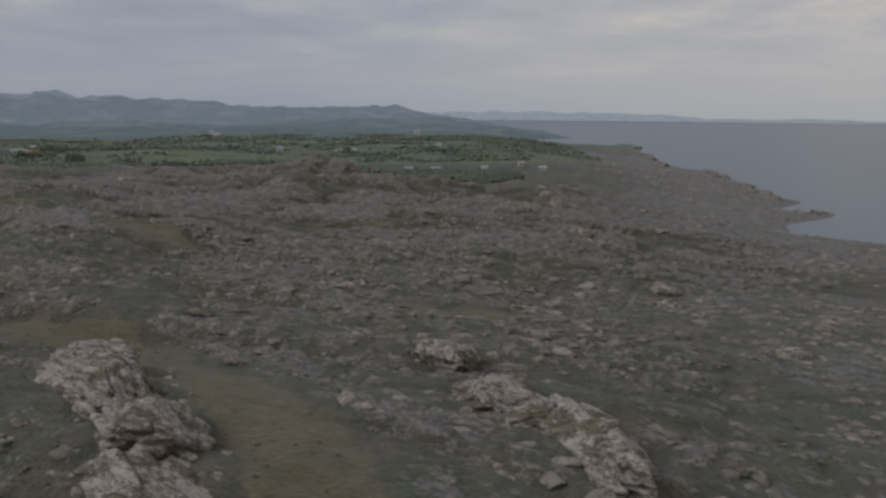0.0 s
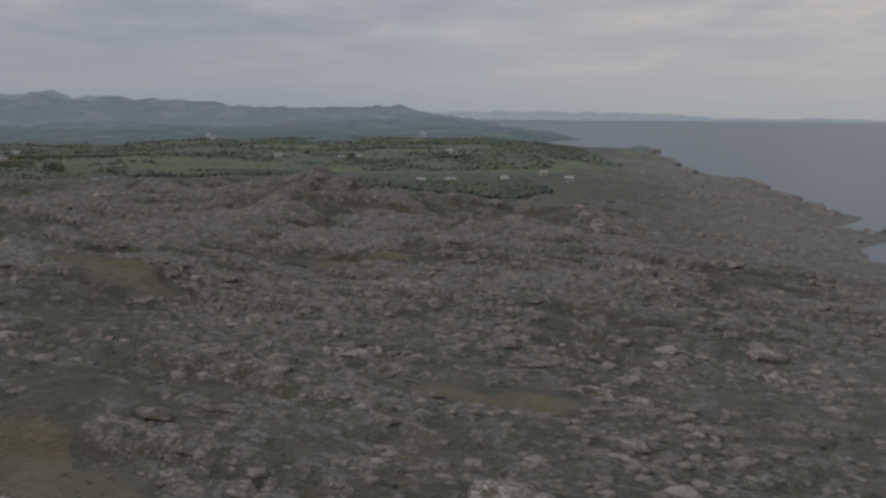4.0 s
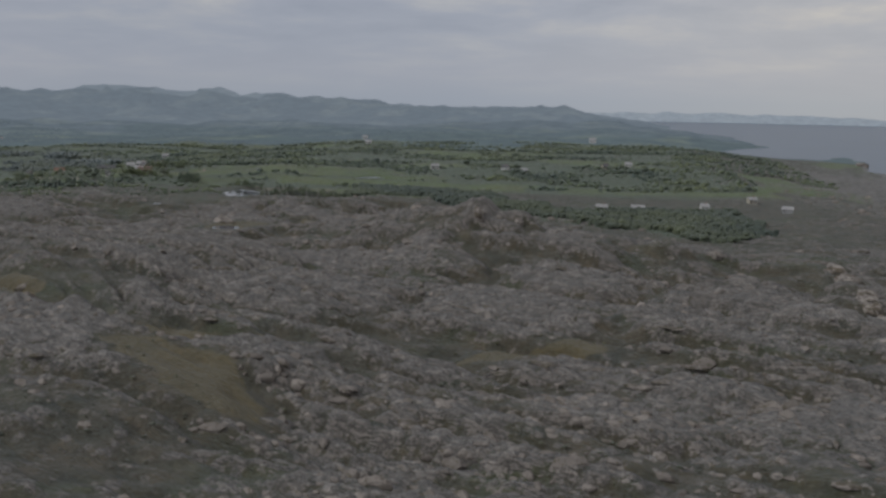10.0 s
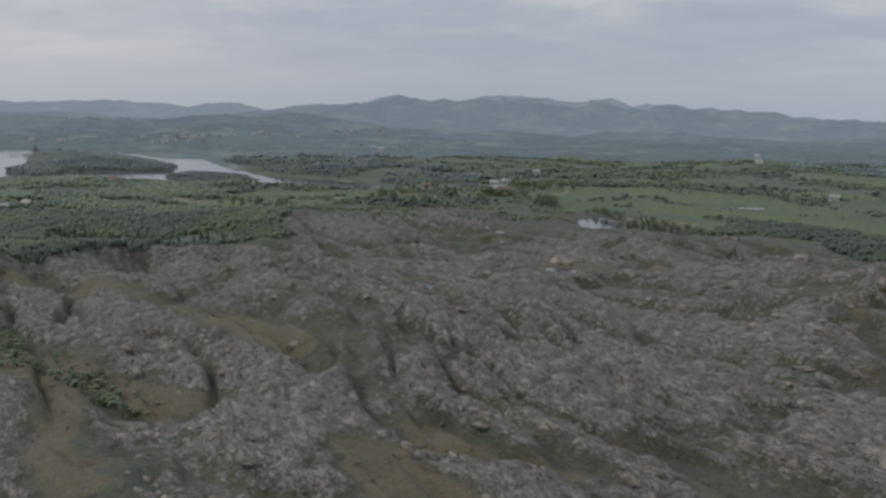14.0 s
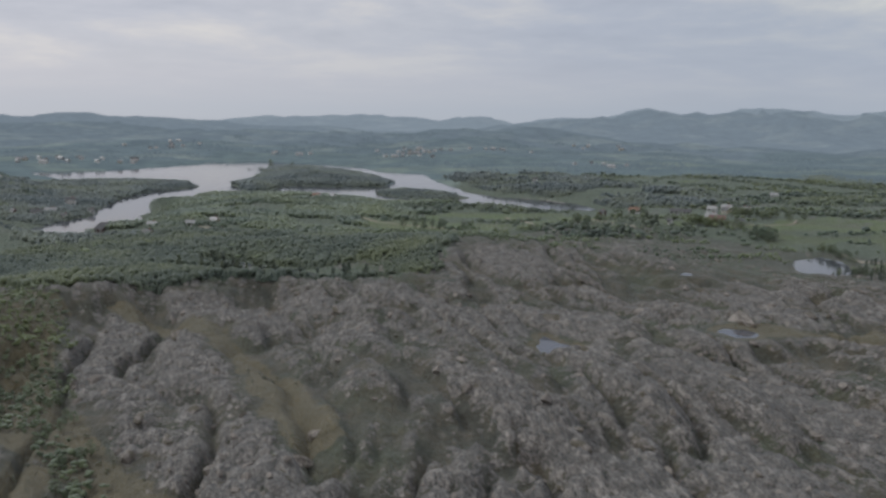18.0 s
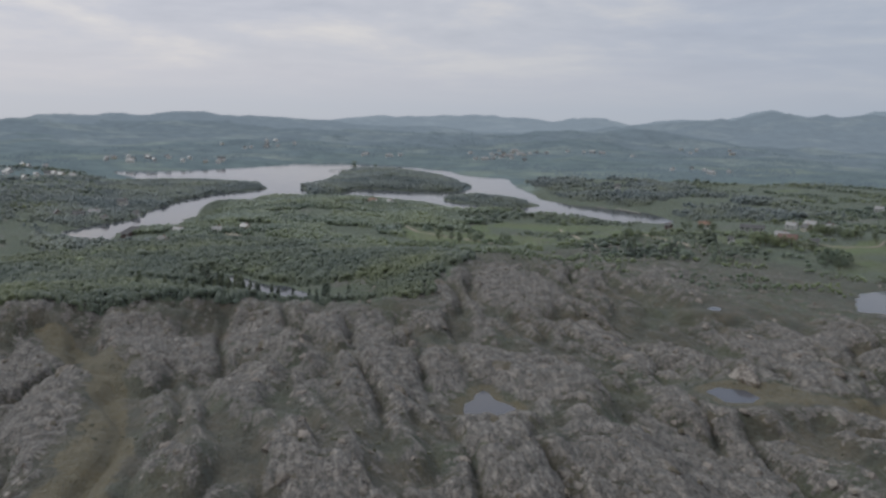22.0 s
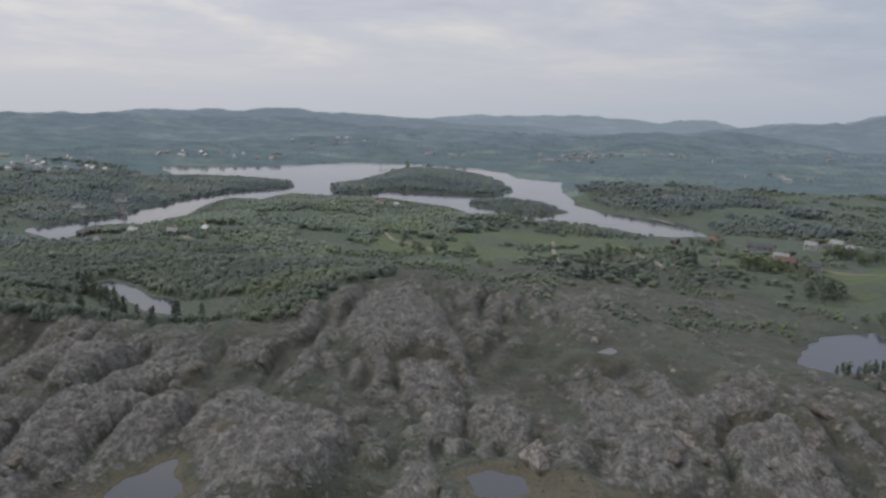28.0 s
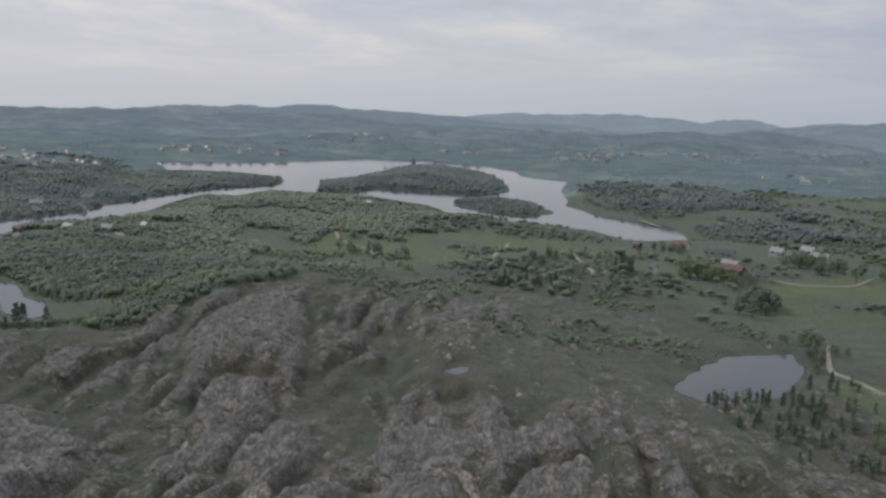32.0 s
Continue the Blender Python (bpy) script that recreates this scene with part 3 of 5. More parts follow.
FINE = 1.1
gx = stops(-4900, 420, -440, 130, FINE, 32, 1.035)
gy = stops(-300, 4900, 140, 800, FINE, 32, 1.03)
GX, GY = np.meshgrid(gx, gy)
GH, g_rock, g_field, g_wood, g_sward, g_dry, g_tone = lie(GX, GY)
one = np.ones_like(GH)
cover = np.stack([g_rock, g_field, g_wood, one], -1)
sward = np.stack([g_sward, 0 * one, g_tone, one], -1)
mx, my = 0.5 * (gx[1:] + gx[:-1]), 0.5 * (gy[1:] + gy[:-1])
reach = np.hypot(*np.meshgrid(mx + 60, my - 380))
reach = reach + 200 * fbm(0.004 * np.meshgrid(mx, my)[0], 0.004 * np.meshgrid(mx, my)[1], 2, 91)
dry_cell = np.maximum(GH[1:, 1:], GH[:-1, :-1]) > -2.9
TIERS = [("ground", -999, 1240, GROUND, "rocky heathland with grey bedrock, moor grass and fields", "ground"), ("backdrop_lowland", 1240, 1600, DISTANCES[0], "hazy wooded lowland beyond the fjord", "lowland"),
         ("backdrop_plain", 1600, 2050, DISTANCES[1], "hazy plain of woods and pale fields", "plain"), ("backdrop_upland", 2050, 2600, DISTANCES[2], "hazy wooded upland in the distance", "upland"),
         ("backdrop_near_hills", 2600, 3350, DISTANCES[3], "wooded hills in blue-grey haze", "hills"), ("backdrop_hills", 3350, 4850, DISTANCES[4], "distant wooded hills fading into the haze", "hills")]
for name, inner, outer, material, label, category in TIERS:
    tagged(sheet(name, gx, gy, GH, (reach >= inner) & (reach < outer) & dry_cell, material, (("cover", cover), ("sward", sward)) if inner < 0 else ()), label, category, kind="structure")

# far shore across the sea: a low ridge with depth, on the edge of sight
shore_bm = bmesh.new()
cross = []
for i in range(90):
    b = radians(3.0 - 30.0 * i / 89)
    crest = 48 * max(0.0, 1 - ((i - 20) / 34.0) ** 2) ** 0.7 + 17 * max(0.0, 1 - ((i - 66) / 30.0) ** 2) + 3 * float(waves(np.array([i / 5.0]), np.array([0.5]), 95)[0])
    crest = max(3.0, crest * (0.85 + 0.15 * float(waves(np.array([i / 2.2]), np.array([3.5]), 96)[0])))
    cross.append([shore_bm.verts.new((math.sin(-b) * d, math.cos(b) * d, z)) for d, z in ((4560, -1.0), (4590, crest * 0.35), (4660, crest), (4740, crest * 0.5), (4790, -1.0))])
for a, b in zip(cross, cross[1:]):
    for i in range(4):
        shore_bm.faces.new((a[i], a[i + 1], b[i + 1], b[i]))
shore_mesh = bpy.data.meshes.new("backdrop_far_shore")
bmesh.ops.recalc_face_normals(shore_bm, faces=shore_bm.faces)
shore_bm.to_mesh(shore_mesh), shore_bm.free()
# The coast's faintness is haze, painted as pale colour and a strong glow.
shore_mesh.materials.append(distance_material("hazed_far_coast", (0.12, 0.14, 0.155), (0.14, 0.16, 0.17), (0.165, 0.182, 0.208)))
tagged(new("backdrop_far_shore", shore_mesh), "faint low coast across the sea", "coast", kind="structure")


def height(x, y):
    """The ground sheet's height at one place."""
    i, j = np.searchsorted(gx, x) - 1, np.searchsorted(gy, y) - 1
    i, j = min(max(i, 0), len(gx) - 2), min(max(j, 0), len(gy) - 2)
    s, t = (x - gx[i]) / (gx[i + 1] - gx[i]), (y - gy[j]) / (gy[j + 1] - gy[j])
    return float((GH[j, i] * (1 - s) + GH[j, i + 1] * s) * (1 - t) + (GH[j + 1, i] * (1 - s) + GH[j + 1, i + 1] * s) * t)


def flat(name, outline, z, material, label, category):
    bm = bmesh.new()
    bm.faces.new([bm.verts.new((x, y, z)) for x, y in outline])
    me = bpy.data.meshes.new(name)
    bm.to_mesh(me), bm.free()
    me.materials.append(material)
    return tagged(new(name, me), label, category, kind="structure")


def grown(outline, by):
    cx, cy = sum(p[0] for p in outline) / len(outline), sum(p[1] for p in outline) / len(outline)
    return [(x + by * (x - cx) / math.hypot(x - cx, y - cy), y + by * (y - cy) / math.hypot(x - cx, y - cy)) for x, y in outline]


flat("sea", [(-150, -4800), (4800, -4800), (4800, 4800), (-150, 4800)], 0.0, SEA, "calm grey-blue sea under an overcast sky", "sea")
flat("fjord_water", [(-1480, 560), (-560, 560), (-560, 1310), (-1480, 1310)], 0.02, LAKE, "still pale grey fjord arm reflecting the clouds", "lake")
for outline, level in POOLS:
    flat("pond_water" if len(outline) > 7 else "rock_pool", grown(outline, 3.0), level, LAKE, "still grey pond reflecting the cloudy sky", "pond")


# ---- helpers for things ----
def mesh_of(name, bm, material, smooth=False):
    me = bpy.data.meshes.new(name)
    bm.to_mesh(me), bm.free()
    if smooth:
        me.polygons.foreach_set("use_smooth", np.ones(len(me.polygons), bool))
    me.materials.append(material)
    return me


def part(name, bm, material, parent, label="", smooth=False):
    """One mesh object under a thing or a part."""
    ob = new(name, mesh_of(name, bm, material, smooth) if isinstance(bm, bmesh.types.BMesh) else bm)
    ob.parent = parent
    return tagged(ob, label)


def root(name, x, y, z, rot, label, category, group="", kind=""):
    ob = new(name)
    ob.empty_display_size = 0.5
    ob.matrix_world = pose(x, y, z, 0, 0, rot)
    return tagged(ob, label, category, group, kind)


def box(bm, x0, x1, y0, y1, z0, z1):
    v = [bm.verts.new(p) for p in ((x0, y0, z0), (x1, y0, z0), (x1, y1, z0), (x0, y1, z0), (x0, y0, z1), (x1, y0, z1), (x1, y1, z1), (x0, y1, z1))]
    for f in ((3, 2, 1, 0), (4, 5, 6, 7), (0, 1, 5, 4), (1, 2, 6, 5), (2, 3, 7, 6), (3, 0, 4, 7)):
        bm.faces.new([v[i] for i in f])
    return bm


def rnd(seed):
    return random.Random(seed)


# ---- materials of the things ----
def stone_material():
    k = Nodes("weathered_gneiss", 0.88, 0.2)
    c = k.ramp(k.noise(0.35, 5, 0.6), [(0.3, (0.212, 0.193, 0.176)), (0.5, (0.295, 0.270, 0.247)), (0.72, (0.41, 0.378, 0.348))])
    c = k.mix(1.0, c, k.ramp(k.noise(1.4, 6, 0.65), [(0.3, 0.7), (0.5, 1.0), (0.7, 1.18)]), "MULTIPLY")
    moss = k.ramp(k.noise(0.2, 7, 0.7, stretch=(0.6, 1.3, 1.6)), [(0.51, 0.0), (0.55, 1.0)])
    c = k.mix(k.math("MULTIPLY", moss, 0.85), c, (0.118, 0.098, 0.070))
    line = k.math("ABSOLUTE", k.math("SUBTRACT", k.noise(0.3, 5, 0.62, stretch=(0.5, 1.4, 2.0)), 0.5))
    seam = k.ramp(line, [(0.0, 0.32), (0.04, 1.0)])
    k.bump(k.noise(0.9, 6, 0.55), 0.35, 0.3)
    return k.colour(k.mix(1.0, c, seam, "MULTIPLY"))


def leaf_material(name, dark, light, scale=0.35, haze_sheen=0.3):
    k = Nodes(name, 0.75, 0.2)
    ob = k.n.new("ShaderNodeObjectInfo").outputs["Random"]
    geo = k.n.new("ShaderNodeNewGeometry").outputs["Random Per Island"]
    c = k.mix(k.ramp(k.noise(scale, 4), [(0.3, 0.0), (0.7, 1.0)]), dark, light)
    c = k.mix(1.0, c, k.ramp(k.noise(0.014, 5, 0.62), [(0.38, (0.72, 0.78, 0.88)), (0.5, (1.0, 1.0, 1.0)), (0.64, (1.34, 1.28, 0.98))]), "MULTIPLY")
    c = k.mix(1.0, c, k.ramp(geo, [(0.0, 0.94), (1.0, 1.06)]), "MULTIPLY")
    c = k.mix(1.0, c, k.ramp(ob, [(0.0, 0.88), (1.0, 1.12)]), "MULTIPLY")
    k.bump(k.noise(2.5, 3), 0.3, 0.2)
    # Bluish sheen lifts the crowns, imitating the veil of haze.
    k.b.inputs["Sheen Weight"].default_value = haze_sheen
    k.put(k.b.inputs["Sheen Tint"], (0.86, 0.94, 1.0))
    return k.colour(c)


STONE = stone_material()
PINE = leaf_material("dark_pine_needles", (0.074, 0.092, 0.070), (0.094, 0.113, 0.080), 0.35, 0.18)
LEAF = leaf_material("summer_birch_leaves", (0.100, 0.130, 0.078), (0.128, 0.156, 0.090))
# Far copies of the foliage: distance haze painted in as bluer colour, more sheen.
FAR_PINE = leaf_material("haze_tinted_far_pines", (0.088, 0.108, 0.104), (0.108, 0.130, 0.118), 0.06, 0.4)
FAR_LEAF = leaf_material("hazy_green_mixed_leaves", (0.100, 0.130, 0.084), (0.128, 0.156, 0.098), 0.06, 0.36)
BUSH = leaf_material("juniper_and_heather", (0.070, 0.074, 0.048), (0.10, 0.10, 0.064))
BARK = plain("grey_brown_bark", (0.11, 0.09, 0.07), 0.95, 0.3, 2.0, 0.1)
WHITE = plain("white_painted_boards", (0.56, 0.56, 0.56), 0.6, 0.08, 1.5)
RED = plain("red_painted_boards", (0.12, 0.078, 0.075), 0.7, 0.15, 1.5)
CREAM = plain("cream_painted_boards", (0.40, 0.38, 0.32), 0.65, 0.1, 1.5)
GREY_WALL = plain("grey_painted_boards", (0.33, 0.34, 0.35), 0.7, 0.12, 1.5)
SLATE = plain("dark_grey_roof_tiles", (0.115, 0.115, 0.12), 0.6, 0.2, 2.0)
PALE_ROOF = plain("pale_sheet_metal_roof", (0.34, 0.34, 0.345), 0.5, 0.12, 0.8)
ORANGE_ROOF = plain("orange_clay_roof_tiles", (0.26, 0.165, 0.13), 0.75, 0.2, 2.0)
RED_ROOF = plain("faded_red_roof", (0.19, 0.12, 0.11), 0.7, 0.2, 1.5)
GRAVEL = plain("pale_gravel", (0.33, 0.30, 0.255), 0.95, 0.2, 0.6, 0.1)
BRICK = plain("chimney_brick", (0.26, 0.14, 0.11), 0.9, 0.2, 3.0)
GLASS = Nodes("window_glass", 0.06, 0.5).colour((0.03, 0.035, 0.04))

# ---- bare outcrops of pale rock ----
def crag_mesh(name, length, width, tall, seed, material, fine=5):
    """A rounded, faceted and cracked lump of bedrock."""
    bm = bmesh.new()
    bmesh.ops.create_icosphere(bm, subdivisions=fine, radius=1.0)
    off, r = Vector((seed * 13.7, seed * 5.1, seed * 2.3)), rnd(seed)
    cuts, dip, beds = [], Vector((r.uniform(-0.5, 0.5), r.uniform(-0.6, 0.2), 1.0)).normalized(), r.uniform(3.2, 4.6)
    for i in range(18):
        n = Vector((r.gauss(0, 1), r.gauss(0, 1), r.gauss(0.25, 0.8))).normalized()
        cuts.append((n, r.uniform(0.56, 0.9)))
    for v in bm.verts:
        p = v.co * (1 + 0.3 * noise.fractal(v.co * 1.2 + off, 1.0, 2.1, 4))
        for n, reach_out in cuts:
            over = p.dot(n) - reach_out
            if over > 0:
                p = p - n * over * 0.92
        s = p.dot(dip) * beds + 0.7 * noise.noise(p * 2.2 + off)
        shelf = s - math.floor(s)
        p = p + Vector((p.x, p.y, 0)) * (0.13 * min(shelf, 3.0 * (1 - shelf)) - 0.06)
        gully = abs(noise.noise(Vector((p.x * 1.1, p.y * 3.4, p.z * 1.5)) + off))
        p = p * (1 - 0.2 * max(0.0, 0.14 - gully) / 0.14 + 0.035 * noise.noise(p * 6 + off) + 0.02 * noise.noise(p * 13 + off))
        v.co = Vector((p.x * length / 2, p.y * width / 2, max(-0.5, p.z) * tall))
    return mesh_of(name, bm, material, True)


def outcrop(x, y, length, width, tall, rot, label, seed):
    """A whaleback of gneiss that stands out of the heath and leans with the slope."""
    length, width, tall = length * 1.2, width * 1.15, tall * 1.25
    ob = new("rock_outcrop", crag_mesh("rock_outcrop", length, width, tall, seed, STONE, 5 if seed < 20 else 4))
    c, s = math.cos(radians(rot)) * length * 0.4, math.sin(radians(rot)) * length * 0.4
    lean = math.degrees(math.atan2(height(x - c, y - s) - height(x + c, y + s), length * 0.8))
    ob.matrix_world = pose(x, y, 0.4 * height(x, y) + 0.3 * (height(x - c, y - s) + height(x + c, y + s)) + tall * 0.06, 0, max(-24, min(24, lean)), rot)
    return tagged(ob, label, "rock", "pale rock outcrops")


OUTCROPS_SOUTH = [(1, 224, 20, 13, 5.6, -55), (7, 200, 13, 8, 2.8, -60), (12, 185, 20, 13, 4.6, -50), (17, 170, 11, 9, 4.0, 0), (28, 153, 36, 13, 6.0, -71),
                  (-79, 208, 35, 24, 7.6, -40), (-64, 184, 29, 21, 6.0, -55), (-52, 162, 31, 23, 6.2, -60), (-45, 142, 27, 21, 5.8, -50), (-86, 168, 12, 6, 2.0, 10), (-80, 150, 9, 5, 1.6, -20)]
OUTCROPS_EAST = [(97, 262, 15, 6, 2.8, -10), (79, 330, 8, 5, 2.4, -50), (37, 298, 13, 5, 2.2, -25), (28, 309, 13, 6, 2.6, -10), (83, 350, 10, 8, 3.4, -40),
                 (54, 436, 8, 5, 3.0, -60), (66, 438, 10, 5, 3.2, -50), (60, 573, 11, 6, 2.2, -70), (62, 561, 13, 8, 2.8, -55), (66, 547, 15, 8, 2.6, -84), (68, 534, 12, 6, 2.0, -62), (63, 524, 8, 5, 1.8, -20), (72, 520, 12, 7, 2.4, -70)]
OUTCROPS_NORTH = [(-80, 604, 9.4, 4.1, 2.7, -70), (-62, 600, 5.3, 3.5, 2.0, -40), (-222, 668, 16.0, 7.0, 3.8, -20), (-223, 712, 13.0, 4.2, 1.2, -15), (-28, 334, 4.7, 3.0, 2.0, -50),
                  (-305, 744, 6.3, 3.0, 1.2, -20), (-212, 477, 5.0, 3.0, 1.2, 10), (-203, 467, 5.1, 3.0, 1.2, 60), (-143, 312, 6.3, 3.0, 1.2, 0), (18, 588, 5.3, 4.1, 2.0, -30)]
for n, row in enumerate(OUTCROPS_SOUTH):
    outcrop(*row, "large pale grey whaleback of cracked gneiss above the moor grass", n + 1)
for n, row in enumerate(OUTCROPS_EAST):
    outcrop(*row, "pale pinkish bare rock face among dark heather", n + 21)
dice = rnd(31)
KNOBS = [crag_mesh("low_rock", 6, 4, 1.2, 140 + i, STONE, 3) for i in range(6)]
for cx, cy, length, width, tall, rot in OUTCROPS_SOUTH + OUTCROPS_EAST[:3]:
    for i in range(7):
        a = dice.uniform(0, 6.28)
        x, y = cx + math.cos(a) * (length * 0.42 + dice.uniform(0, 5)), cy + math.sin(a) * (length * 0.42 + dice.uniform(0, 5))
        b = new("low_rock", KNOBS[(i + int(length)) % 6])
        s = dice.uniform(0.3, 0.95)
        b.matrix_world = pose(x, y, height(x, y) - 0.2 * s, dice.uniform(-8, 8), dice.uniform(-8, 8), rot + dice.uniform(-30, 30)) @ Matrix.Diagonal((s, s * dice.uniform(0.8, 1.3), s * dice.uniform(0.6, 1.0), 1))
        tagged(b, "small pale rock knob beside a larger outcrop", "rock", "small rock knobs")
OUTCROPS_COAST = [(222, 572, 20, 8, 1.8, 60), (258, 642, 26, 8, 2.2, 20), (258, 735, 30, 10, 2.2, 75), (266, 785, 45, 12, 2.6, 80), (268, 850, 50, 12, 2.6, 95), (286, 975, 60, 14, 3.2, 80),
                  (288, 1035, 40, 12, 3.0, 110), (262, 1150, 60, 14, 3.4, 90), (284, 1300, 70, 16, 3.6, 80), (322, 1600, 60, 18, 4.0, 80)]
for n, row in enumerate(OUTCROPS_COAST):
    outcrop(*row, "pale bare sea-washed rock along the shore", n + 61)
for n, row in enumerate(OUTCROPS_NORTH):
    outcrop(*row, "smooth light grey rock hump rising from the ridge", n + 41)


def boulder_mesh(seed):
    bm = bmesh.new()
    bmesh.ops.create_icosphere(bm, subdivisions=2, radius=0.5)
    off = Vector((seed * 7.7, 3.1, seed))
    for v in bm.verts:
        p = v.co.normalized()
        v.co = Vector((p.x * 0.75, p.y * 0.5, max(p.z, -0.4) * 0.38)) * (1 + 0.4 * noise.noise(p * 1.6 + off) + 0.15 * noise.noise(p * 4 + off))
    return mesh_of("boulder", bm, BOULDER_STONE, True)


k_boulder = Nodes("lichened_boulder", 0.9, 0.15)
k_boulder.bump(k_boulder.noise(1.5, 6, 0.6), 0.5, 0.3)
boulder_crack = k_boulder.math("ABSOLUTE", k_boulder.math("SUBTRACT", k_boulder.noise(0.6, 5, 0.65, stretch=(0.4, 1.3, 1.2)), 0.5))
boulder_moss = k_boulder.ramp(k_boulder.noise(0.35, 6, 0.7), [(0.47, 0.0), (0.56, 0.85)])
boulder_face = k_boulder.mix(1.0, rock_colour(k_boulder), k_boulder.ramp(boulder_crack, [(0.0, 0.4), (0.06, 1.0)]), "MULTIPLY")
BOULDER_STONE = k_boulder.colour(k_boulder.mix(boulder_moss, boulder_face, (0.092, 0.083, 0.060)))
BOULDERS = [boulder_mesh(i) for i in range(7)]
dice = rnd(5)
placed = 0
while placed < 80:
    x, y = dice.uniform(-330, 90), dice.uniform(150, 720)
    i, j = np.searchsorted(gx, x), np.searchsorted(gy, y)
    if g_rock[j, i] < 0.35 or dice.random() > 0.35 + 0.65 * (y > 380):
        continue
    b = new("boulder", BOULDERS[placed % 7])
    s = dice.uniform(0.8, 1.9)
    b.matrix_world = pose(x, y, height(x, y) + 0.08 * s, dice.uniform(-8, 8), dice.uniform(-8, 8), -26 + dice.uniform(-40, 40)) @ Matrix.Diagonal((s, s, s * dice.uniform(0.7, 1.1), 1))
    tagged(b, "lichen-grey boulder resting on the bare bedrock", "boulder", "boulders on the rocky plateau")
    placed += 1

LEDGES = [crag_mesh("rock_ledge", 13, 5.5, 1.1, 100 + i, BOULDER_STONE, 3) for i in range(7)]
dice = rnd(9)
placed = 0
while placed < 110:
    x, y = dice.uniform(-400, 110), dice.uniform(200, 760)
    i, j = np.searchsorted(gx, x), np.searchsorted(gy, y)
    if g_rock[j, i] < 0.45 or GH[j, i] < GH[j - 8:j + 9:4, i - 8:i + 9:4].mean() + 0.3:
        continue
    b = new("rock_ledge", LEDGES[placed % 7])
    s = dice.uniform(0.5, 1.15)
    b.matrix_world = pose(x, y, height(x, y) - 0.35 * s, dice.uniform(-6, 6), dice.uniform(-6, 6), -26 + dice.uniform(-16, 16)) @ Matrix.Diagonal((s, s * dice.uniform(0.8, 1.3), s * dice.uniform(0.7, 1.1), 1))
    tagged(b, "ribbed grey bedrock ledge on a ridge crest", "rock ledge", "bedrock ledges")
    placed += 1

dice = rnd(57)
placed = 0
while placed < 110:
    x, y = dice.uniform(-440, -225), dice.uniform(735, 880)
    if max(float(inside(np.array([x]), np.array([y]), p)[0]) for p, _ in POOLS) > -2.0 or x - 0.9 * y > -950 and y > 835 or dice.random() > 0.3 + 0.7 * (y < 820):
        continue
    b = new("low_rock", KNOBS[placed % 6])
    s = dice.uniform(0.25, 0.8)
    b.matrix_world = pose(x, y, height(x, y) - 0.25 * s, dice.uniform(-8, 8), dice.uniform(-8, 8), -26 + dice.uniform(-30, 30)) @ Matrix.Diagonal((s, s * dice.uniform(0.8, 1.3), s * dice.uniform(0.5, 0.9), 1))
    tagged(b, "pale rock hump showing through the olive heath", "rock", "low rocks in the heath")
    placed += 1

# ---- slabs of rock strewn over the heath, joined ----
def slab_shape(seed, fine):
    """A low, flat-topped block of unit half length, as arrays of corners and triangles."""
    r = rnd(seed)
    bm = bmesh.new()
    bmesh.ops.create_icosphere(bm, subdivisions=fine, radius=1.0)
    cuts = [(Vector((r.gauss(0, 1), r.gauss(0, 1), r.gauss(0.3, 0.7))).normalized(), r.uniform(0.5, 0.8)) for _ in range(9)]
    for v in bm.verts:
        p = v.co * r.uniform(0.85, 1.15)
        for n, out in cuts:
            p = p - n * max(0.0, p.dot(n) - out) * 0.95
        v.co = p
    pts, tris = np.array([v.co[:] for v in bm.verts]), np.array([[v.index for v in f.verts] for f in bm.faces])
    bm.free()
    return pts, tris


def heights(x, y):
    """The ground sheet's height at many places."""
    i, j = np.clip(np.searchsorted(gx, x) - 1, 0, len(gx) - 2), np.clip(np.searchsorted(gy, y) - 1, 0, len(gy) - 2)
    s, t = (x - gx[i]) / (gx[i + 1] - gx[i]), (y - gy[j]) / (gy[j + 1] - gy[j])
    return (GH[j, i] * (1 - s) + GH[j, i + 1] * s) * (1 - t) + (GH[j + 1, i] * (1 - s) + GH[j + 1, i + 1] * s) * t


def strewn(x0, x1, y0, y1, spacing, share, size, seed):
    """Rows of x, y, z, half length, half width, height and turn, where bare rock shows."""
    r = np.random.RandomState(seed)
    X, Y = np.meshgrid(np.arange(x0, x1, spacing), np.arange(y0, y1, spacing))
    X, Y = X.ravel() + r.uniform(-0.5, 0.5, X.size) * spacing, Y.ravel() + r.uniform(-0.5, 0.5, Y.size) * spacing
    i, j = np.searchsorted(gx, X), np.searchsorted(gy, Y)
    clump = fbm(X / 34, Y / 22, 3, seed)
    ok = (r.uniform(0, 1, X.size) < share * np.clip(0.45 + 1.3 * clump, 0.03, 1.6)) & (g_rock[j, i] > 0.22) & (g_sward[j, i] < 0.3) & (g_dry[j, i] > 6)
    for outline, level in POOLS:
        ok &= inside(X, Y, outline, 30) < -2.5
    X, Y = X[ok], Y[ok]
    half = np.clip(size * np.exp(r.normal(0, 0.42, X.size)), 0.5, 4.5)
    wide, tall = half * r.uniform(0.4, 0.75, X.size), half * r.uniform(0.3, 0.62, X.size)
    return np.stack([X, Y, heights(X, Y) - 0.22 * tall, half, wide, tall, radians(-26) + r.normal(0, 0.35, X.size)], 1)


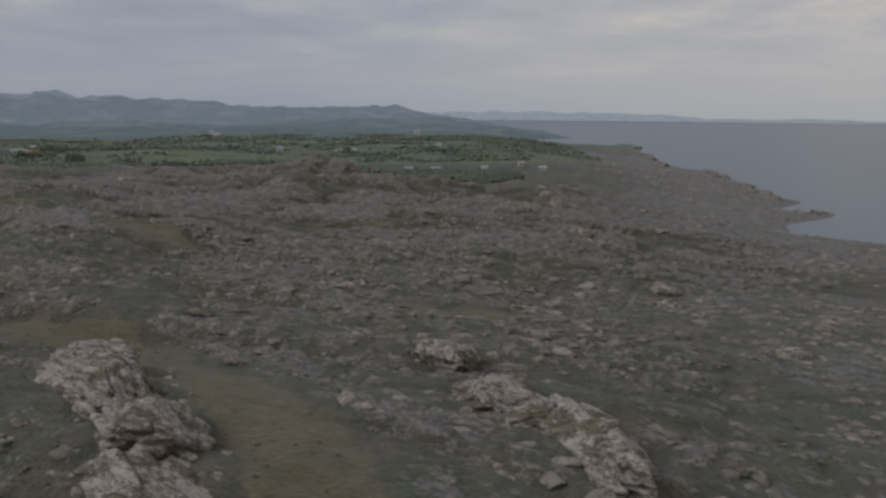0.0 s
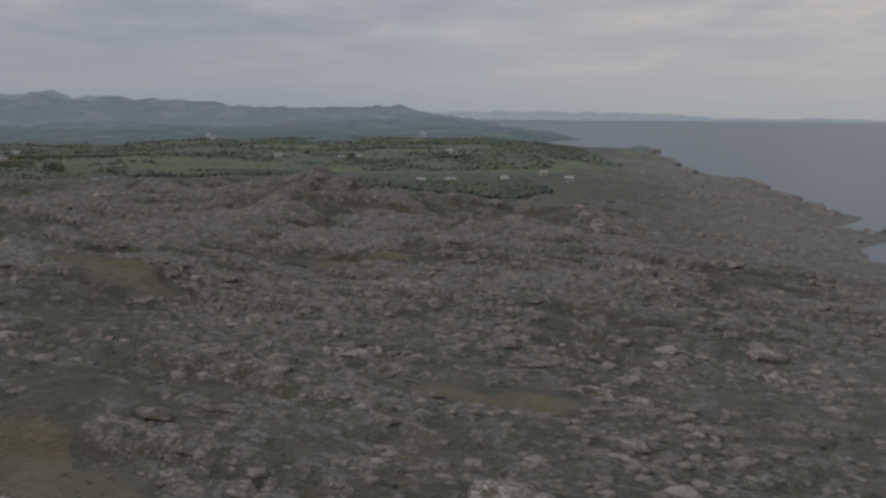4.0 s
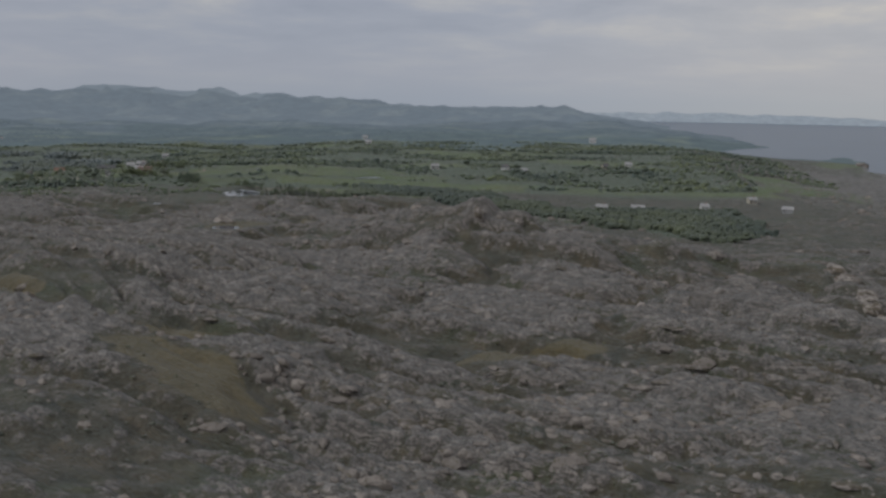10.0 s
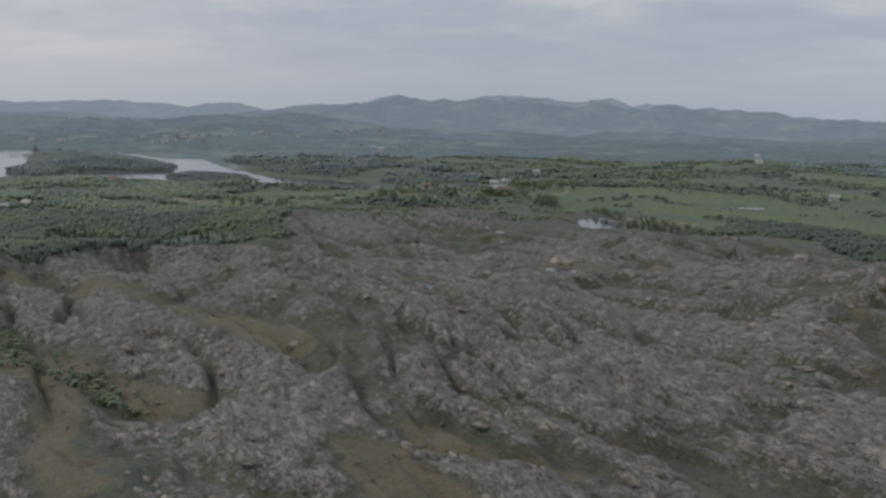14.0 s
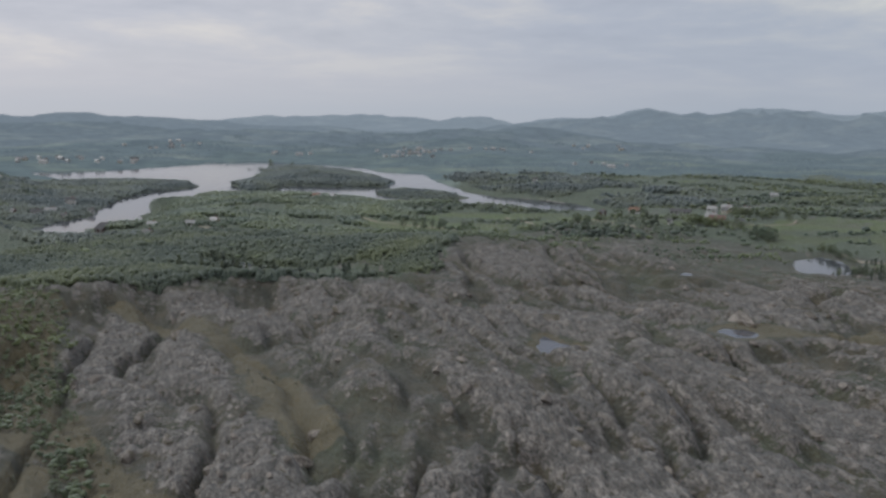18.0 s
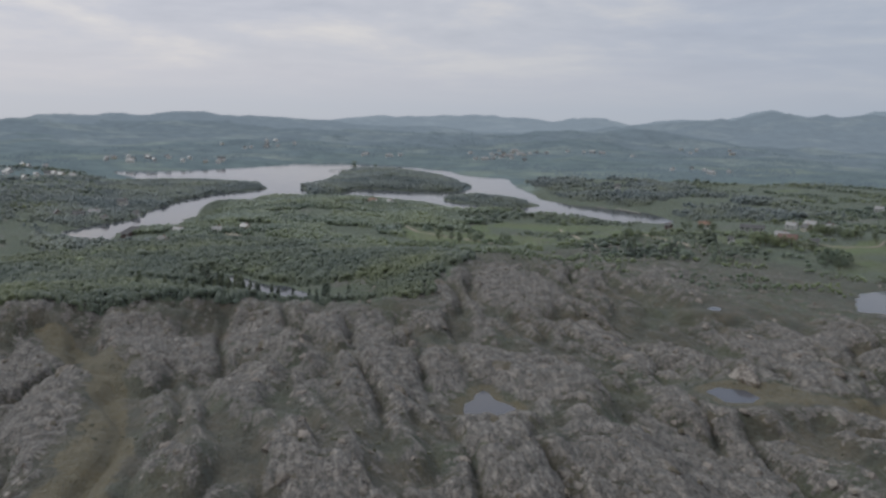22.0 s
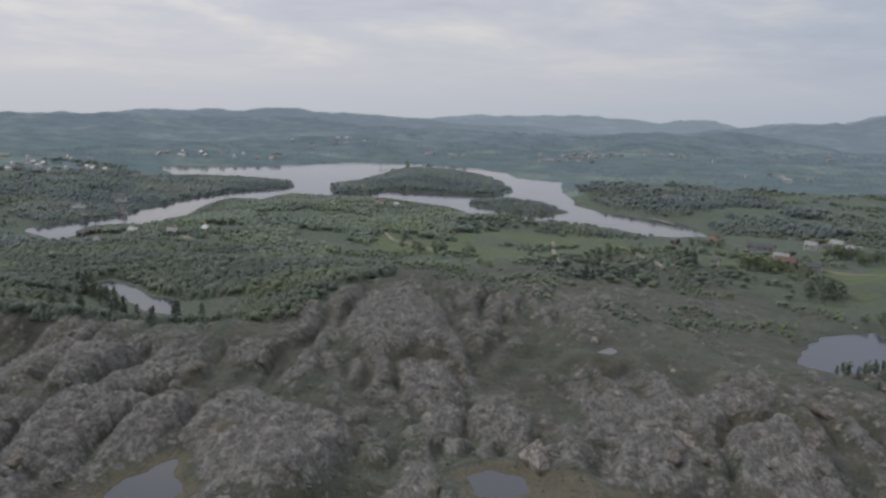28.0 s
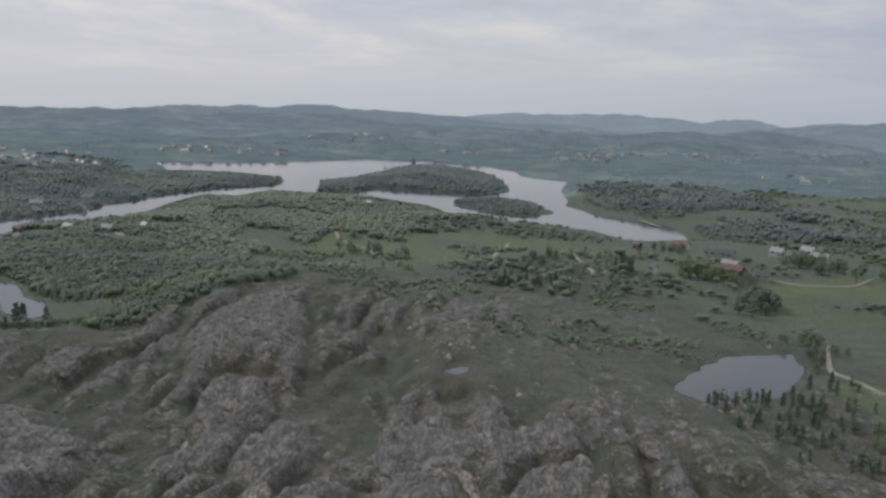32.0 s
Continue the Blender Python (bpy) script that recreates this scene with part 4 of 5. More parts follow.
def strew(name, rows, kinds, material, label, category):
    r = np.random.RandomState(len(rows))
    which = r.randint(0, len(kinds), len(rows))
    P, T, base = [], [], 0
    for n, (pts, tris) in enumerate(kinds):
        q = rows[which == n]
        if not len(q):
            continue
        c, s = np.cos(q[:, 6:7]), np.sin(q[:, 6:7])
        lx, ly = pts[None, :, 0] * q[:, 3:4], pts[None, :, 1] * q[:, 4:5]
        P.append(np.stack([lx * c - ly * s + q[:, 0:1], lx * s + ly * c + q[:, 1:2], pts[None, :, 2] * q[:, 5:6] + q[:, 2:3]], -1).reshape(-1, 3))
        T.append((tris[None] + (np.arange(len(q)) * len(pts))[:, None, None]).reshape(-1, 3) + base)
        base += P[-1].shape[0]
    return tagged(new(name, triangles(name, np.concatenate(P), np.concatenate(T), material, False)), label, category, kind="stuff")


def triangles(name, P, T, material, smooth):
    me = bpy.data.meshes.new(name)
    me.vertices.add(len(P))
    me.vertices.foreach_set("co", P.astype(np.float32).ravel())
    me.loops.add(T.size)
    me.loops.foreach_set("vertex_index", T.astype(np.int32).ravel())
    me.polygons.add(len(T))
    me.polygons.foreach_set("loop_start", np.arange(0, T.size, 3, dtype=np.int32))
    me.update(calc_edges=True)
    me.polygons.foreach_set("use_smooth", np.full(len(T), smooth, bool))
    me.materials.append(material)
    return me


k_slab = Nodes("broken_gneiss_slabs", 0.9, 0.15)
k_slab.bump(k_slab.noise(1.3, 6, 0.65), 0.6, 0.4)
slab_tone = k_slab.ramp(k_slab.n.new("ShaderNodeNewGeometry").outputs["Random Per Island"], [(0.0, 0.78), (0.7, 1.0), (1.0, 1.28)])
slab_moss = k_slab.ramp(k_slab.noise(0.5, 6, 0.7), [(0.55, 0.0), (0.62, 0.8)])
SLAB_STONE = k_slab.colour(k_slab.mix(slab_moss, k_slab.mix(1.0, rock_colour(k_slab), slab_tone, "MULTIPLY"), (0.10, 0.09, 0.062)))
SLABS = [slab_shape(300 + i, 2) for i in range(7)]
CHIPS = [slab_shape(320 + i, 1) for i in range(7)]
for area, spacing, share, size, seed, place in (((-330, 230, 105, 330), 3.3, 0.6, 1.6, 501, "on the southern heath"), ((-330, 230, 330, 470), 3.4, 0.55, 1.5, 502, "on the middle heath"), ((-430, 110, 470, 790), 4.4, 0.42, 1.15, 503, "on the northern ridges"), ((110, 275, 330, 1000), 5.5, 0.5, 2.0, 504, "along the coast")):
    rows = strewn(*area, spacing, share, size, seed)
    strew("rock_slabs", rows[rows[:, 3] > 1.6], SLABS, SLAB_STONE, "pale grey broken gneiss slabs " + place, "rock slabs")
    strew("rock_chips", rows[rows[:, 3] <= 1.6], CHIPS, SLAB_STONE, "small grey stones " + place, "stones")

# ---- woods, joined ----
ICO = bmesh.new()
bmesh.ops.create_icosphere(ICO, subdivisions=1, radius=1.0)
ICO_P = np.array([v.co[:] for v in ICO.verts])
ICO_T = np.array([[v.index for v in f.verts] for f in ICO.faces])
ICO.free()


def round_tree(seed, clumps=4, spread=0.26, low=0.3):
    """A broad crown of several uneven clumps, unit height."""
    r = np.random.RandomState(seed)
    pts, tris = [], []
    for i in range(clumps):
        a, q = r.uniform(0, 6.3), spread * math.sqrt(r.uniform(0.05, 1))
        size = r.uniform(0.16, 0.27) if clumps > 1 else 0.4
        at = np.array((q * math.cos(a), q * math.sin(a), r.uniform(low, 1 - size) if i else 1 - size))
        blob = ICO_P * size * r.uniform(0.6, 1.4, (len(ICO_P), 1)) * np.array((1.1, 1.1, 0.9)) + at
        tris.append(ICO_T + sum(len(p) for p in pts))
        pts.append(blob)
    return np.concatenate(pts), np.concatenate(tris)


def spire(seed, tiers=2):
    """A plain ragged conifer of unit height with few faces, for dense woods."""
    r = np.random.RandomState(seed)
    pts, tris = [], []
    for z0, z1, rad in ((0.0, 0.7, 0.3), (0.34, 1.0, 0.19))[:tiers]:
        n, base, turn = 6, len(pts), r.uniform(0, 6.3)
        for i in range(n):
            a, q = turn + i * 2 * math.pi / n, rad * r.uniform(0.7, 1.25)
            pts.append((q * math.cos(a), q * math.sin(a), z0 + r.uniform(-0.04, 0.08)))
        pts.append((r.uniform(-0.04, 0.04), r.uniform(-0.04, 0.04), z1 * r.uniform(0.85, 1.0)))
        tris += [(base + i, base + (i + 1) % n, base + n) for i in range(n)]
    return np.array(pts), np.array(tris)


def stand(name, spots, kinds, material, label, category):
    """Many plants joined into one object; spots are rows of x, y, z, height, width."""
    if not spots:
        return None
    spots = np.array(spots)
    r = np.random.RandomState(len(spots))
    P, T, base = [], [], 0
    which = r.randint(0, len(kinds), len(spots))
    for n, (pts, tris) in enumerate(kinds):
        rows = spots[which == n]
        if not len(rows):
            continue
        a = r.uniform(0, 6.3, len(rows))
        c, s = np.cos(a)[:, None], np.sin(a)[:, None]
        X = (pts[None, :, 0] * c - pts[None, :, 1] * s) * (rows[:, 3] * rows[:, 4])[:, None] + rows[:, 0:1]
        Y = (pts[None, :, 0] * s + pts[None, :, 1] * c) * (rows[:, 3] * rows[:, 4])[:, None] + rows[:, 1:2]
        Z = pts[None, :, 2] * rows[:, 3:4] + rows[:, 2:3] - 0.15
        P.append(np.stack([X, Y, Z], -1).reshape(-1, 3))
        T.append((tris[None] + (np.arange(len(rows)) * len(pts))[:, None, None]).reshape(-1, 3) + base)
        base += P[-1].shape[0]
    return tagged(new(name, triangles(name, np.concatenate(P), np.concatenate(T), material, True)), label, category, kind="stuff")


ROUNDS = [round_tree(i + 20) for i in range(6)]
SHRUBS = [round_tree(i + 40, 2, 0.35, 0.2) for i in range(4)]
SPIRES = [spire(i + 90) for i in range(8)]
SIMPLE = [round_tree(i + 60, 1, 0.1, 0.3) for i in range(7)]


def grow(outline, spacing, lo, hi, seed, keep=0.85, width=(0.8, 1.2), water=0.0):
    """Spots for plants inside an outline, on a shaken grid; water: metres from a shore within which plants stay low."""
    r = np.random.RandomState(seed)
    px, py = np.array(outline, float).T
    xs, ys = np.arange(px.min(), px.max(), spacing), np.arange(py.min(), py.max(), spacing)
    X, Y = np.meshgrid(xs, ys)
    X, Y = X.ravel() + r.uniform(-0.5, 0.5, X.size) * spacing, Y.ravel() + r.uniform(-0.5, 0.5, Y.size) * spacing
    ok = (inside(X, Y, outline) + 9 * fbm(X / 30, Y / 30, 2, seed) > 0) & (r.uniform(0, 1, X.size) < keep)
    X, Y = X[ok], Y[ok]
    H, _, _, _, _, dry, _ = lie(X, Y)
    wet = np.full(X.shape, -99.0)
    for pool, level in POOLS:
        wet = np.maximum(wet, inside(X, Y, pool, 70))
    size = r.uniform(lo, hi, X.size) * (1 + 0.25 * fbm(X / 40, Y / 40, 2, seed + 1))
    if water:
        facing = (X + 470) * 0.89 - (Y - 625) * 0.45 > 0
        size = size * (0.25 + 0.75 * step(4, water, dry)) * (0.06 + 0.94 * step(np.where(facing, 4, 0), np.where(facing, 58, 5), -wet))
    ok = (dry > 2) & (wet < -1.5)
    wide = r.uniform(*width, X.size)
    return [tuple(t) for t in np.stack([X, Y, H, size, wide], 1)[ok]]


def scattered(outline, spacing, lo, hi, seed, cut, width, water=90):
    """Spots in groves: only where a broad noise is high, clear of the fields."""
    rows = np.array(grow(outline, spacing, lo, hi, seed, 0.9, width, water))
    grove = fbm(rows[:, 0] / 75, rows[:, 1] / 45, 4, 77, 0.62)
    _, _, fld, _, _, _, _ = lie(rows[:, 0], rows[:, 1])
    ok = (grove > cut) & (fld < 0.35)
    return [tuple(t) for t in rows[ok]]


stand("pine_wood", grow(POOL_WOOD, 2.0, 2.9, 3.7, 1, 0.97, (1.15, 1.6), 12), SPIRES + SIMPLE[:2], PINE, "dense dark green pine wood around a forest pool", "wood")
stand("pine_wood", grow(NORTH_WOOD, 2.1, 2.7, 3.5, 2, 0.97, (1.25, 1.7), 12), SPIRES + SIMPLE[:2], PINE, "dark plantation of spruce and pine behind the ridge", "wood")
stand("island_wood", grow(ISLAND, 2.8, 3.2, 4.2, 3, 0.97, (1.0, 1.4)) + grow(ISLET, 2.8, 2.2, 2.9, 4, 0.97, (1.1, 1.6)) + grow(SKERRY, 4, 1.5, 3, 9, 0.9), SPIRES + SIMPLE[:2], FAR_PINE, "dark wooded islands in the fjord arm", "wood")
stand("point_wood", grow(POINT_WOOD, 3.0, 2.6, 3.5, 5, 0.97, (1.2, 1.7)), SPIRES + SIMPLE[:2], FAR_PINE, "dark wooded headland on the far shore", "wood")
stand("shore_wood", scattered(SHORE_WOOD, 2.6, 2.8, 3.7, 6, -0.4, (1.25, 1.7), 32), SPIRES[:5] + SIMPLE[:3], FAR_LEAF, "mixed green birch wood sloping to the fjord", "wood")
LOWLAND = [(-1350, 560), (-560, 480), (-440, 700), (-430, 790), (-330, 870), (-150, 900), (60, 900), (190, 1100), (180, 1500), (-100, 1900), (-700, 2200), (-1300, 2200), (-1900, 1700), (-1850, 900)]


def by_distance(rows):
    near, beyond = [], []
    for t in rows:
        (near if math.hypot(t[0] + 60, t[1] - 380) < 1290 else beyond).append(t)
    return near, beyond


# Trees of the far lowland; their haze is a painted glow.
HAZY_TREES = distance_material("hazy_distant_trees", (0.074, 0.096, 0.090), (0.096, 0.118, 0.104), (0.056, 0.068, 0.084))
groves, far_groves = by_distance(scattered(LOWLAND, 6.6, 2.2, 4.0, 11, 0.06, (1.5, 2.2)))
scrub, far_scrub = by_distance(scattered(LOWLAND, 8.4, 1.6, 3.0, 12, -0.1, (1.5, 2.2)))
stand("lowland_groves", groves, SPIRES + SIMPLE[:3], PINE, "scattered dark groves over the lowland", "wood")
stand("lowland_scrub", scrub, SIMPLE, LEAF, "green scrub and hedgerows over the lowland", "scrub")
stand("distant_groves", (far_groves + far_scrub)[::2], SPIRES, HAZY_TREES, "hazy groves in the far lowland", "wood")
WEST_WOOD = [(-640, 640), (-600, 540), (-520, 480), (-700, 450), (-1000, 520), (-1280, 640), (-1180, 770), (-1060, 690), (-900, 640), (-850, 690), (-790, 660), (-740, 598), (-690, 605)]
PLAIN_WOOD = [(-680, 625), (-640, 650), (-590, 700), (-500, 712), (-440, 722), (-430, 760), (-480, 800), (-560, 770), (-600, 720), (-690, 705), (-766, 690), (-735, 640)]
ARM_WOOD = [(-1000, 1215), (-863, 1135), (-775, 1105), (-690, 1122), (-612, 1085), (-540, 1095), (-520, 1190), (-650, 1230), (-750, 1260), (-840, 1330), (-960, 1330), (-1010, 1260)]
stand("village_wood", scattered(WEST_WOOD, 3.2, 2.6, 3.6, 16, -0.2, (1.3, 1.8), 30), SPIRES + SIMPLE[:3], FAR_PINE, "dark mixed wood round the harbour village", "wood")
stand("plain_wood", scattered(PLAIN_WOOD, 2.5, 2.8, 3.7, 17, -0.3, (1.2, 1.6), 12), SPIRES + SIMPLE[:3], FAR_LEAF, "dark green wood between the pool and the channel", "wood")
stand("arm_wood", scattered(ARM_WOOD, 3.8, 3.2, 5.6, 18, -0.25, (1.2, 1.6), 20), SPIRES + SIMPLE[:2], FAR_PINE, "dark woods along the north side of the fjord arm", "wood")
WEST_SCRUB = [(-200, 430), (-225, 426), (-270, 427), (-330, 434), (-420, 462), (-445, 505), (-380, 482), (-330, 464), (-290, 452), (-240, 448)]
stand("green_scrub", grow(WEST_SCRUB, 2.6, 1.0, 2.6, 13, 0.8, (1.0, 1.7)), ROUNDS + SHRUBS, LEAF, "low green birch and willow scrub below the rocks", "scrub")
def clumped(rows):
    """Only the spots where a noise of some twenty metres is high."""
    rows = np.array(rows)
    return [tuple(t) for t in rows[fbm(rows[:, 0] / 26, rows[:, 1] / 20, 3, 99) > 0.12]]


FRINGE = [(-420, 735), (-470, 745), (-560, 740), (-600, 780), (-480, 830), (-400, 860), (-300, 870), (-250, 800), (-300, 770), (-360, 775)]
stand("fringe_scrub", clumped(grow(FRINGE, 3.2, 1.0, 3.0, 14, 0.8, (0.9, 1.5))), SHRUBS + SIMPLE[:4], LEAF, "patchy green bushes between the rocks and the fields", "scrub")
HEATH = [(-420, 500), (-400, 740), (-150, 770), (60, 600), (110, 480), (160, 200), (-20, 130), (-140, 150), (-320, 400)]
juniper = np.array(grow(HEATH, 4.2, 0.5, 1.4, 15, 0.7, (1.0, 1.8)))
_, jr, _, _, _, _, _ = lie(juniper[:, 0], juniper[:, 1])
stand("juniper_bushes", [tuple(t) for t in juniper[(jr < 0.3) & (fbm(juniper[:, 0] / 30, juniper[:, 1] / 30, 2, 88) > -0.05)]], SHRUBS, BUSH, "low dark juniper and heather tufts in the hollows", "heather")

# ---- single trees ----
def limb(bm, a, b, ra, rb, sides=5):
    a, b = Vector(a), Vector(b)
    q = (b - a).to_track_quat("Z", "Y")
    rings = []
    for at, rad in ((a, ra), (b, rb)):
        rings.append([bm.verts.new(at + q @ Vector((rad * math.cos(i * 2 * math.pi / sides), rad * math.sin(i * 2 * math.pi / sides), 0))) for i in range(sides)])
    for i in range(sides):
        bm.faces.new((rings[0][i], rings[0][(i + 1) % sides], rings[1][(i + 1) % sides], rings[1][i]))
    bm.faces.new(rings[1])


def tree(kind, seed):
    """A single tree of unit height: tapered trunk with limbs, and a crown of many small clumps."""
    r = rnd(seed)
    ob = root("tree", 0, 0, 0, 0, "dark green pine with a ragged crown" if kind == "pine" else "leafy green birch with an uneven crown", "tree", "single trees")
    trunk, crown = bmesh.new(), bmesh.new()
    limb(trunk, (0, 0, -0.03), (0.01, 0, 0.5), 0.03, 0.018)
    limb(trunk, (0.01, 0, 0.5), (0.0, 0.01, 0.95), 0.018, 0.004)
    for i in range(42):
        a, h = r.uniform(0, 6.283), r.uniform(0.16, 0.97) if kind == "pine" else r.uniform(0.25, 0.97)
        wide = (0.21 * (1.02 - h) ** 0.8 + 0.02) if kind == "pine" else 0.32 * math.sqrt(max(0.05, 1 - ((h - 0.58) / 0.44) ** 2))
        q = wide * math.sqrt(r.uniform(0.15, 1))
        at = Vector((q * math.cos(a), q * math.sin(a), h))
        if i % 6 == 0:
            limb(trunk, (0, 0, max(0.12, h - 0.1)), at, 0.009, 0.003, 4)
        s = r.uniform(0.04, 0.075)
        made = bmesh.ops.create_icosphere(crown, subdivisions=1, radius=s, matrix=Matrix.Translation(at))["verts"]
        for v in made:
            d = v.co - at
            v.co = at + Vector((d.x * 1.35, d.y * 1.35, d.z * 0.75)) * r.uniform(0.55, 1.4)
    part("trunk", trunk, BARK, ob, "grey-brown trunk with limbs")
    part("crown", crown, PINE if kind == "pine" else LEAF, ob, "dark needle crown" if kind == "pine" else "bright leafy crown")
    return ob


TREES = {"pine": [tree("pine", s) for s in (1, 2, 3)], "birch": [tree("birch", s) for s in (4, 5, 6)]}
used_first = set()


def plant(kind, x, y, tall, seed):
    first = TREES[kind][seed % 3]
    m = pose(x, y, height(x, y) - 0.1, 0, 0, seed * 47 % 360)
    if first.name not in used_first:
        used_first.add(first.name)
        first.matrix_world, first.scale = m, (tall, tall, tall)
        return first
    ob = copy_thing(first, m)
    ob.scale = (tall, tall, tall)
    return ob


dice = rnd(77)
ROWS_OF_TREES = [("birch", (-352, 905), (-340, 888), 24, 3.1, 7), ("birch", (-402, 905), (-392, 912), 9, 3.1, 3), ("pine", (-425, 888), (-412, 880), 12, 3.1, 4),
                 ("birch", (-420, 975), (-372, 985), 21, 2.9, 9), ("birch", (-480, 890), (-440, 840), 18, 2.7, 14), ("pine", (-420, 812), (-398, 842), 15, 2.4, 8), ("birch", (-398, 912), (-372, 922), 10, 2.9, 4), ("birch", (-432, 1004), (-384, 968), 14, 3.0, 6), ("birch", (-520, 975), (-480, 960), 12, 2.9, 6),
                 ("birch", (-560, 790), (-520, 820), 15, 2.9, 8), ("pine", (-404, 640), (-436, 560), 18, 3.4, 6), ("pine", (-512, 604), (-440, 614), 18, 3.4, 4), ("birch", (-300, 880), (-262, 842), 15, 2.3, 4),
                 ("birch", (-225, 434), (-340, 462), 27, 1.8, 7), ("pine", (-395, 612), (-380, 640), 4, 2.2, 2), ("birch", (-300, 866), (-275, 872), 9, 1.8, 3)]
n = 0
for kind, a, b, count, tall, jitter in ROWS_OF_TREES:
    for i in range(count):
        f = (i + 0.5) / count
        n += 1
        x, y = a[0] + (b[0] - a[0]) * f + dice.uniform(-jitter, jitter), a[1] + (b[1] - a[1]) * f + dice.uniform(-jitter, jitter)
        if max(float(inside(np.array([x]), np.array([y]), p)[0]) for p, _ in POOLS) > -1.0:
            continue
        plant(kind, x, y, 2.1 * tall * dice.uniform(0.7, 1.25), n)
TARN_TREES = [(-254, 795), (-245, 815), (-262, 840), (-247, 846), (-230, 832), (-213, 818), (-188, 792), (-199, 780), (-232, 787)]
placed = 0
while placed < 85:
    x, y = dice.uniform(-264, -186), dice.uniform(778, 848)
    if float(inside(np.array([x]), np.array([y]), TARN_TREES)[0]) < 0 or float(inside(np.array([x]), np.array([y]), TARN)[0]) > -3.5 or dice.random() > 0.35 + 0.65 * (y < 815 + 0.6 * (x + 250)):
        continue
    placed += 1
    plant("birch" if placed % 3 == 0 else "pine", x, y, dice.uniform(2.6, 4.8), placed)
plant("birch", -1286, 1128, 14, 3)
plant("birch", -1262, 1150, 9, 4)

# ---- houses ----
HOUSE_MESHES = {}


def shared(key, make):
    if key not in HOUSE_MESHES:
        HOUSE_MESHES[key] = make()
    return HOUSE_MESHES[key]


def walls_mesh(l, w, h, g, material):
    bm = bmesh.new()
    a, b = l / 2, w / 2
    low = [(-a, -b, -1.2), (a, -b, -1.2), (a, b, -1.2), (-a, b, -1.2)]
    v = [bm.verts.new(p) for p in low] + [bm.verts.new((x, y, h)) for x, y, _ in low] + [bm.verts.new((-a, 0, h + g)), bm.verts.new((a, 0, h + g))]
    for f in ((0, 1, 5, 4), (2, 3, 7, 6), (1, 2, 6, 9, 5), (3, 0, 4, 8, 7), (4, 5, 9, 8), (6, 7, 8, 9)):
        bm.faces.new([v[i] for i in f])
    return mesh_of("wall", bm, material)


def roof_mesh(l, w, h, g, material):
    """Two roof slopes with thickness and overhang."""
    bm = bmesh.new()
    a, b, t = l / 2 + 0.4, w / 2 + 0.45, 0.18
    low = h - g * 0.45 / (w / 2)
    for s in (-1, 1):
        p = [(-a, s * b, low + 0.03), (a, s * b, low + 0.03), (a, 0, h + g + 0.03), (-a, 0, h + g + 0.03)]
        v = [bm.verts.new(q) for q in p] + [bm.verts.new((x, y, z + t)) for x, y, z in p]
        for f in ((3, 2, 1, 0), (4, 5, 6, 7), (0, 1, 5, 4), (1, 2, 6, 5), (2, 3, 7, 6), (3, 0, 4, 7)):
            bm.faces.new([v[i] for i in f])
    bmesh.ops.recalc_face_normals(bm, faces=bm.faces)
    return mesh_of("roof", bm, material)


def house(x, y, l, w, h, rot, wall, roof, label, category="house", group="houses of the hamlets", detail=2):
    """A gabled wooden house with roof, chimney, door and windows."""
    ob = root("house" if category == "house" else category.replace(" ", "_"), x, y, height(x, y) + 0.5, rot, label, category, group)
    g = w * 0.36
    part("wall", shared(("wall", l, w, h, wall.name), lambda: walls_mesh(l, w, h, g, wall)), wall, ob)
    part("roof", shared(("roof", l, w, h, roof.name), lambda: roof_mesh(l, w, h, g, roof)), roof, ob)
    if category == "house":
        part("chimney", box(bmesh.new(), l * 0.15, l * 0.15 + 0.6, -0.3, 0.3, h + g - 0.6, h + g + 0.9), BRICK, ob, "brick chimney")
    count = max(2, int(l / 2.6))
    pane = shared("pane", lambda: mesh_of("window", box(bmesh.new(), -0.5, 0.5, -0.03, 0.03, 0, 1.2), GLASS))
    rim = shared("rim", lambda: mesh_of("window_frame", box(box(box(box(bmesh.new(), -0.6, -0.5, -0.05, 0.05, -0.1, 1.3), 0.5, 0.6, -0.05, 0.05, -0.1, 1.3), -0.5, 0.5, -0.05, 0.05, 1.2, 1.3), -0.5, 0.5, -0.05, 0.05, -0.1, 0), WHITE))
    for side in (-1, 1):
        for i in range(count):
            px = -l / 2 + l * (i + 0.5) / count
            if side < 0 and i == count // 2:
                part("door", box(bmesh.new(), px - 0.5, px + 0.5, -w / 2 - 0.07, -w / 2, 0.05, 2.1), GREY_WALL, ob, "grey front door")
                continue
            win = part("window", pane, GLASS, ob)
            win.location = (px, side * (w / 2 + 0.03), 1.0 if h < 3.6 else h - 2.0)
            if detail > 1:
                part("window_frame", rim, WHITE, win)
    return ob


